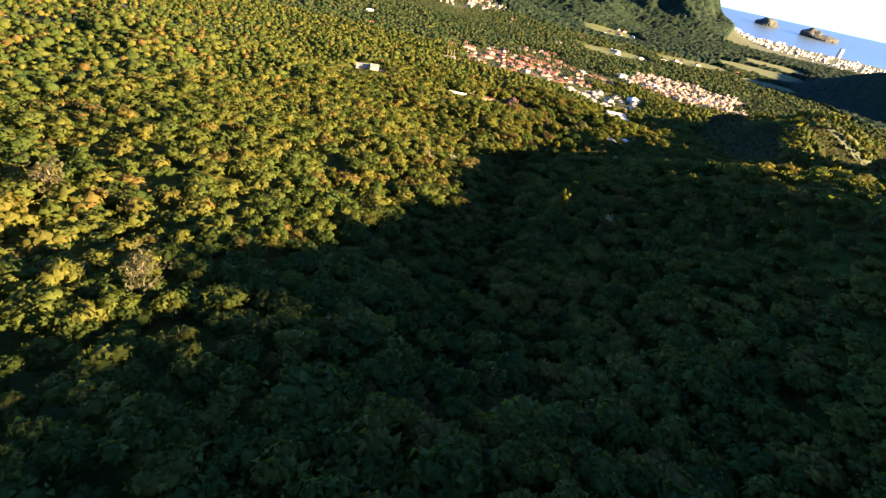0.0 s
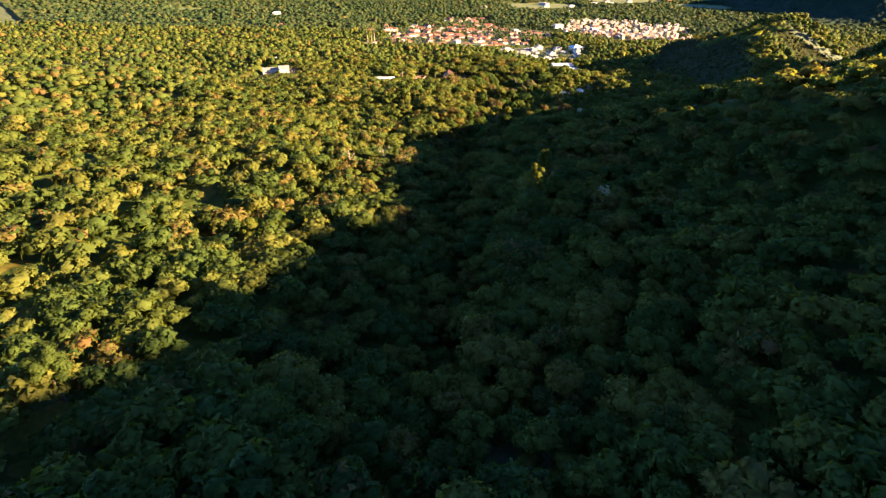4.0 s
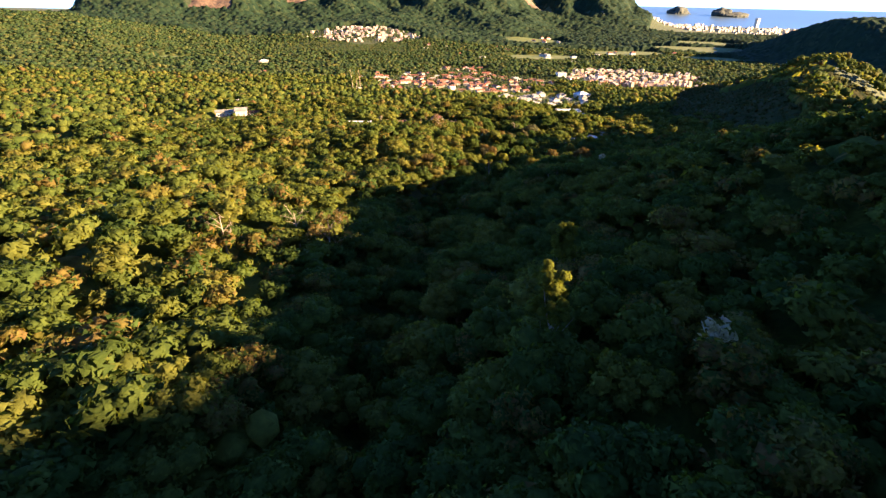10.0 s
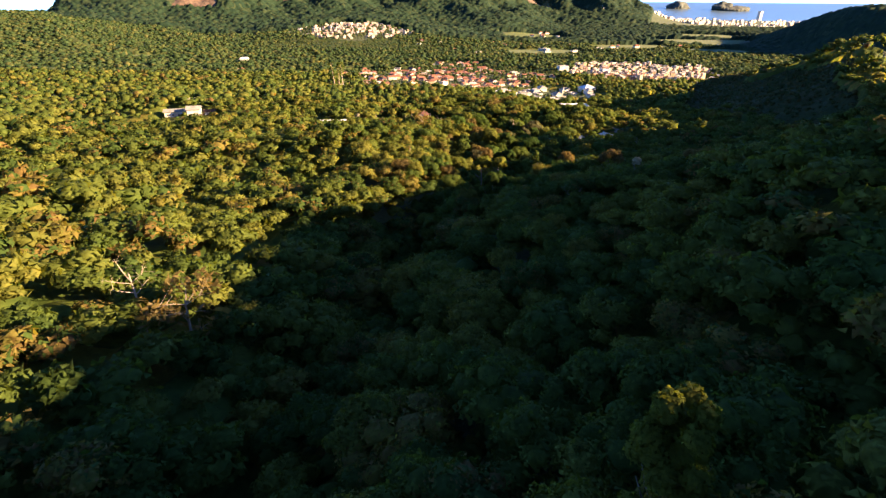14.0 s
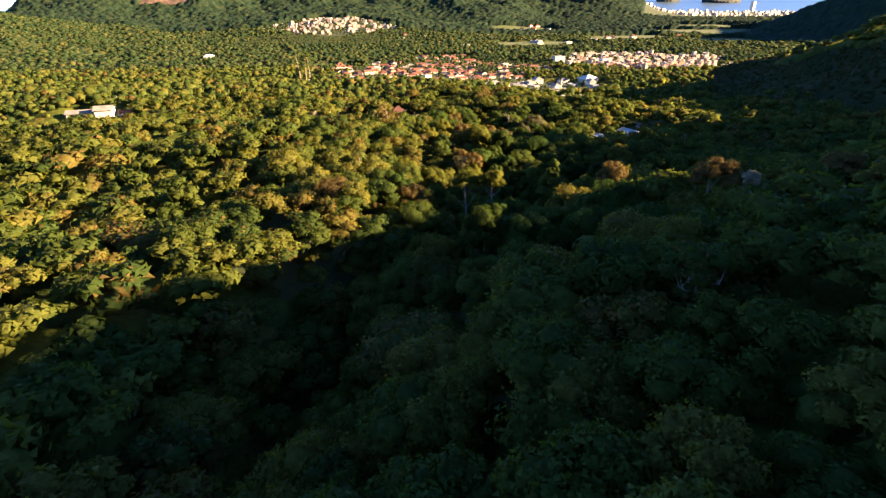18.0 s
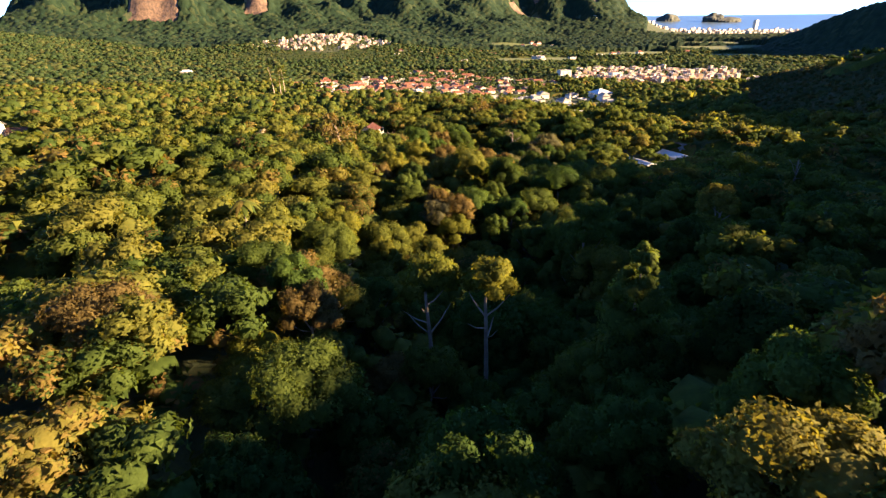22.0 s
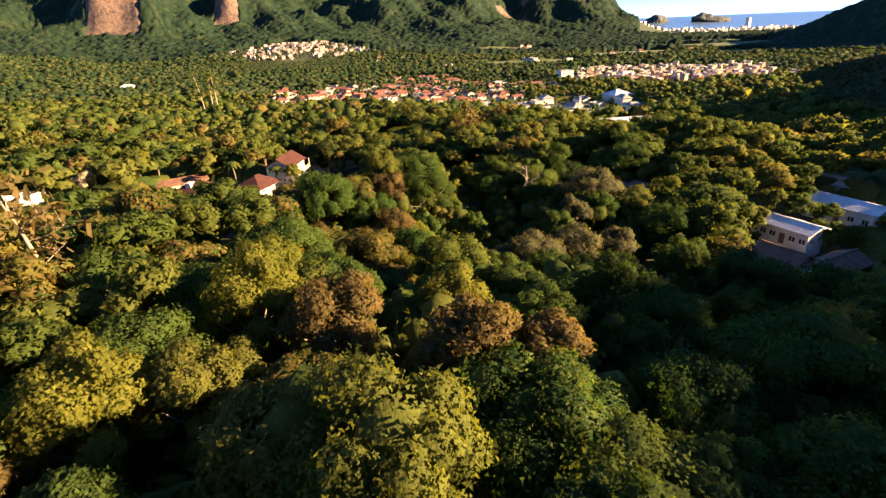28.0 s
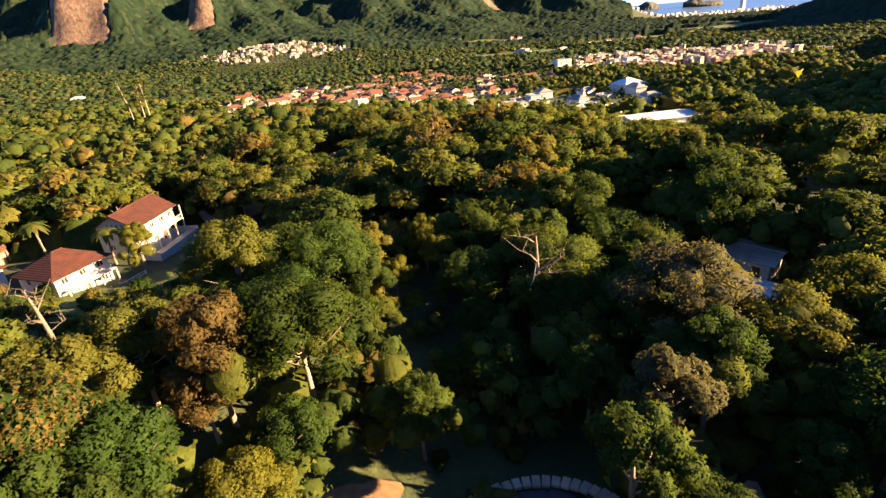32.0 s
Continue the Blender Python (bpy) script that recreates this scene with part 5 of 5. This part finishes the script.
def palm_tree(x, y, tall, seed, label="slender palm with a crown of drooping fronds"):
    rng = np.random.default_rng(seed)
    ob = thing("palm", label, "palm", "palms")
    ob.matrix_basis = pose(x, y, height(x, y) - 0.2)
    bend = rng.uniform(-0.8, 0.8, 2)
    v, f = limb([np.array([bend[0] * u * u, bend[1] * u * u, tall * u]) for u in (-0.05, 0.3, 0.6, 0.85, 1.0)], [0.3, 0.22, 0.19, 0.17, 0.15], 8)
    part("trunk", tri_mesh("trunk", v, f, np.zeros(len(v)), BARK), ob)
    for n in range(14):
        a, rise = 2 * np.pi * n / 14 + rng.uniform(-0.15, 0.15), rng.uniform(0.3, 1.2)
        out, side = np.array([np.cos(a), np.sin(a), 0]), np.array([-np.sin(a), np.cos(a), 0])
        L = rng.uniform(2.3, 3.1)
        verts, faces = [], []
        for k in range(7):
            u = k / 6
            c = np.array([bend[0], bend[1], tall]) + out * L * u + [0, 0, rise * u - 2.4 * u * u]
            w = 0.5 * math.sin(math.pi * (0.12 + 0.86 * u))
            verts += [c - side * w + [0, 0, -0.25 * w], c + [0, 0, 0.06], c + side * w + [0, 0, -0.25 * w]]
            if k:
                i = 3 * k
                for p, q in ((0, 1), (1, 2)):
                    faces += [(i - 3 + p, i - 3 + q, i + q), (i - 3 + p, i + q, i + p)]
        part("frond", tri_mesh("frond", np.array(verts), np.array(faces), np.full(len(verts), 0.4), LEAVES), ob)
    return ob


def marked_tree(label, x, y, seed, radius, tall, stem, leaves, bark=BARK, droop=0.0, lobes=22, sprays=400, size=0.28, thick=0.35):
    ob = tree_kind("tree", seed, radius, tall, stem, lobes, 1, sprays, size, leaves, bark, droop, thick)
    ob.matrix_basis = pose(x, y, height(x, y) - 0.2)
    return tagged(ob, label, "tree")


def tiered_tree(label, x, y, top, seed, tiers, leaves):
    """A conical tree: tiers of foliage, each a ring of lobes, narrowing to the tip."""
    rng = np.random.default_rng(seed)
    ob = thing("tree", label, "tree")
    ground_z = height(x, y)
    ob.matrix_basis = pose(x, y, ground_z - 0.2)
    low = top - ground_z - tiers[-1][1] - 3.2
    verts, tris, tint, outs, n = [], [], [], [], 0
    for radius, up in tiers:
        v, f, c, o = crown(rng, radius, 5.2, 11, 1, 330, 0.27, 0.5, 0.7)
        verts.append(v + [0, 0, low + up]), tris.append(f + n), tint.append(c), outs.append(o)
        n += len(v)
    part("crown", tri_mesh("crown", np.concatenate(verts), np.concatenate(tris), np.concatenate(tint), leaves, np.concatenate(outs)), ob)
    v, f = limb([np.array([0, 0, u * (top - ground_z - 2)]) for u in (-0.05, 0.2, 0.6, 1.0)], [0.5, 0.4, 0.25, 0.08], 7)
    part("trunk", tri_mesh("trunk", v, f, np.zeros(len(v)), BARK), ob)
    return ob


def crowned_tree(label, x, y, top, seed, radius, tall, leaves, bark=BARK, droop=0.0, lobes=16):
    """A tree that stands out of the canopy, its crown's top at a known height."""
    return marked_tree(label, x, y, seed, radius, tall, max(4.0, top - height(x, y) - 0.88 * tall), leaves, bark, droop, lobes)


crowned_tree("huge rust-brown spreading tree over the slope", 56, 412, 60.5, 301, 7.5, 6.0, LEAVES_RUST)
crowned_tree("bright yellow-green tree above a dark gully", 73, 402, 65.0, 302, 4.2, 5.0, LEAVES_YELLOW)
crowned_tree("second yellow-green tree above the gully", 79, 399, 65.5, 303, 3.6, 4.6, LEAVES_YELLOW)
crowned_tree("small ball-shaped tree at the forest edge", 64.5, 440, 53.5, 305, 2.8, 4.6, LEAVES)
crowned_tree("tan dry-leaved tree with a flat wide crown", 77, 450, 54.0, 306, 4.8, 4.6, LEAVES_GREY)
marked_tree("rust-coloured flowering tree with a rounded top", 92, 485, 307, 4.4, 4.6, 9.5, LEAVES_RUST)
marked_tree("orange-topped tree beside the rust-coloured one", 97, 484, 308, 3.8, 4.0, 9.0, LEAVES_RUST)
tiered_tree("tall conical green tree standing out of the gully", 91, 391, 70.0, 309, ((6.0, 0.0), (5.2, 4.0), (4.2, 8.0), (2.8, 11.6), (1.6, 14.6)), LEAVES_PARK)
crowned_tree("orange-tipped tree on the spur's brow", 97, 373, 75.0, 310, 3.8, 5.0, LEAVES_RUST)
crowned_tree("broad orange-topped tree on the spur's brow", 104, 353, 82.0, 350, 4.0, 4.6, LEAVES_RUST)
crowned_tree("rust-coloured flat-topped tree on the spur", 138, 367, 77.5, 351, 4.6, 3.6, LEAVES_RUST)
crowned_tree("green tree with sunlit tips on the spur", 124, 430, 62.0, 352, 4.4, 5.0, LEAVES)
crowned_tree("yellow-green tree at the end of the spur", 145, 455, 60.0, 353, 4.2, 5.0, LEAVES_YELLOW)
crowned_tree("rounded green tree at the end of the spur", 160, 457, 62.0, 354, 4.6, 5.0, LEAVES)
crowned_tree("bright-tipped green tree beside the gully", 100, 426, 61.5, 355, 5.2, 9.0, LEAVES_PARK, BARK, 0.4, 20)
marked_tree("broad brown-leaved tree on the sunlit slope", 41, 396, 311, 6.4, 5.0, 8.5, LEAVES_RUST)
marked_tree("grey weeping tree leaning over the pond", 107, 523, 312, 7.2, 5.6, 7.2, LEAVES_GREY, PALE_BARK, 0.5, 22, 420, 0.27)
marked_tree("grey weeping tree beside the garden path", 115.5, 527, 313, 5.6, 6.2, 7.6, LEAVES_GREY, PALE_BARK, 0.6, 22, 420, 0.27)
marked_tree("green spreading tree with a bare pale trunk", 117.3, 541.5, 314, 4.6, 6.0, 8.0, LEAVES_PARK, PALE_BARK)
marked_tree("great grey-green domed tree over the park", 130, 558, 315, 8.6, 8.0, 8.5, LEAVES_GREY)
marked_tree("fresh yellow-green bushy tree", 146, 556, 316, 5.6, 5.5, 6.0, LEAVES_YELLOW)
marked_tree("great dark-green tree with a wide low crown", 93, 556, 317, 8.2, 6.5, 8.0, LEAVES_DARK, PALE_BARK)
marked_tree("tall round-headed green tree", 84, 571, 318, 6.0, 6.5, 8.5, LEAVES)
marked_tree("yellow-green tree with finger-like leaf clumps", 66, 433, 319, 3.4, 4.5, 8.5, LEAVES_YELLOW)
crowned_tree("bright yellow tree alone in the shade", 61.3, 233, 102.4, 320, 3.8, 14.0, LEAVES_YELLOW, BARK, 0.8, 24)
crowned_tree("yellow-flowering tree on the dark slope", 52.5, 210, 107.5, 321, 3.8, 14.0, LEAVES_YELLOW, BARK, 0.8, 24)
bare_tree("blossom_tree", 322, 12.5, 1.1, BARK, "thin tree with white blossom in the shade", 74, 203, BLOSSOM, 0.2)
crowned_tree("white-blossoming tree by the spur's brow", 116, 361, 77.0, 323, 1.8, 2.4, BLOSSOM)
marked_tree("pale blossoming tree above the villas", 4, 596, 324, 3.6, 4.6, 5.0, BLOSSOM, lobes=12, sprays=200, size=0.4)
marked_tree("vine-hung tree column on the lit slope", -36, 192, 325, 3.6, 9.0, 9.0, LEAVES_YELLOW, BARK, 0.9)
marked_tree("tall lit tree at the shadow's edge", -48, 124, 326, 4.6, 7.5, 10.0, LEAVES, BARK, 0.5)
bare_tree("bare_tree", 401, 15, 5.0, PALE_BARK, "pink-budding nearly leafless tree at the shadow's edge", 9, 279, LEAVES_RUST)
bare_tree("bare_tree", 402, 16, 4.2, PALE_BARK, "pale dead tree on the lit slope", -14, 266)
bare_tree("bare_tree", 403, 15, 4.0, PALE_BARK, "leaning pale dead tree by the shadow's edge", 0, 283)
bare_tree("bare_tree", 404, 17, 4.5, PALE_BARK, "tall pale-branched tree on the lit slope", -118, 127, LEAVES_GREY)
bare_tree("bare_tree", 405, 16, 4.5, PALE_BARK, "pale-stemmed thin tree at the shadow's edge", -66, 88, LEAVES_GREY)
bare_tree("bare_tree", 406, 11, 2.2, BARK, "bare branching tree in deep shade", 84, 322)
bare_tree("bare_tree", 407, 16, 4.8, PALE_BARK, "pale-branched tree with thin brown leaf", 52, 506, LEAVES_RUST)
bare_tree("bare_tree", 408, 16, 5.0, PALE_BARK, "winter-bare tree among green crowns", 112, 622, LEAVES_RUST)
bare_tree("bare_tree", 409, 10, 2.6, BARK, "pale forked tree below the villas", 66, 566)
bare_tree("bare_tree", 410, 15, 4.0, PALE_BARK, "pale-stemmed thin tree in the park", 118, 566)
for k, (px, py, pt) in enumerate(((44, 432, 13), (101.9, 540.5, 4.5), (108.0, 545.8, 2.2), (14, 606, 11), (10, 603, 12), (17, 610, 10), (40, 607, 8), (30, 612, 7), (52, 605, 7))):
    palm_tree(px, py, pt, 500 + k)
for k, (px, py) in enumerate(((-47, 846), (-42, 849), (-37, 845))):
    bare_tree("eucalyptus", 600 + k, 30, 3.5, PALE_BARK, "very tall bare-stemmed tree among houses", px, py, LEAVES, 0.45)

# ---- gardens of the villas and the park ----
def shrub(label, x, y, seed, radius, tall, leaves):
    rng = np.random.default_rng(seed)
    ob = thing("shrub", label, "shrub", "garden shrubs")
    ob.matrix_basis = pose(x, y, height(x, y) - 0.15)
    v, f, tint, outs = crown(rng, radius, tall, 8, 1, 120, 0.3, 0.2)
    part("crown", tri_mesh("crown", v, f, tint, leaves, outs), ob)
    tv, tf = joined([limb([np.array([dx, 0, -0.2]), np.array([dx * 2, 0.1, 0.5 * tall])], [0.07, 0.03], 5) for dx in (-0.15, 0.05, 0.2)])
    part("stems", tri_mesh("stems", tv, tf, np.zeros(len(tv)), BARK), ob)
    return ob


marked_tree("tan feathery tree between the two villas", 57.5, 603.5, 330, 3.0, 4.0, 4.5, LEAVES_YELLOW)
marked_tree("dark round tree beside the large villa", 66, 621, 331, 4.0, 5.0, 6.0, LEAVES_DARK)
marked_tree("bright yellow-green tree behind the villa", 45, 624, 332, 4.2, 4.6, 6.5, LEAVES_YELLOW)
marked_tree("dark domed tree behind the hipped villa", 33, 619, 333, 4.4, 5.0, 6.5, LEAVES_DARK)
garden_rng = np.random.default_rng(77)
for n in range(48):
    gx, gy = garden_rng.uniform(22, 78), garden_rng.uniform(574, 592)
    shrub("dense green garden shrub on the slope", gx, gy, 700 + n, garden_rng.uniform(1.4, 3.0), garden_rng.uniform(1.8, 3.6), (LEAVES, LEAVES_DARK, LEAVES_RUST, LEAVES)[n % 4])
for n, (gx, gy) in enumerate(((100, 536), (104, 533.5), (117, 537), (118.5, 545), (104, 551), (111, 551.5), (97, 540), (129, 531), (141, 530), (131, 543), (92.5, 546), (120, 551), (126, 548), (136, 544), (144, 540))):
    shrub("dark glossy shrub by the park path", gx, gy, 760 + n, garden_rng.uniform(1.0, 2.0), garden_rng.uniform(1.2, 2.2), (LEAVES_DARK, LEAVES)[n % 2])
marked_tree("leafy green tree beside the park lawn", 127, 548, 340, 4.4, 5.0, 7.0, LEAVES)
marked_tree("yellow-green tree at the far end of the lawn", 137, 549, 341, 4.0, 5.0, 6.5, LEAVES_YELLOW)
marked_tree("grey-leaved drooping tree over the path", 121.5, 545, 342, 4.0, 6.0, 10.0, LEAVES_GREY, PALE_BARK, 0.5, 22, 420, 0.27)
marked_tree("dark green tree at the edge of the park", 143, 545, 343, 4.4, 5.0, 7.0, LEAVES)
marked_tree("grey feathery tree leaning over the garden path", 122.5, 528.5, 344, 5.0, 6.0, 7.0, LEAVES_GREY, PALE_BARK, 0.5, 22, 420, 0.27)
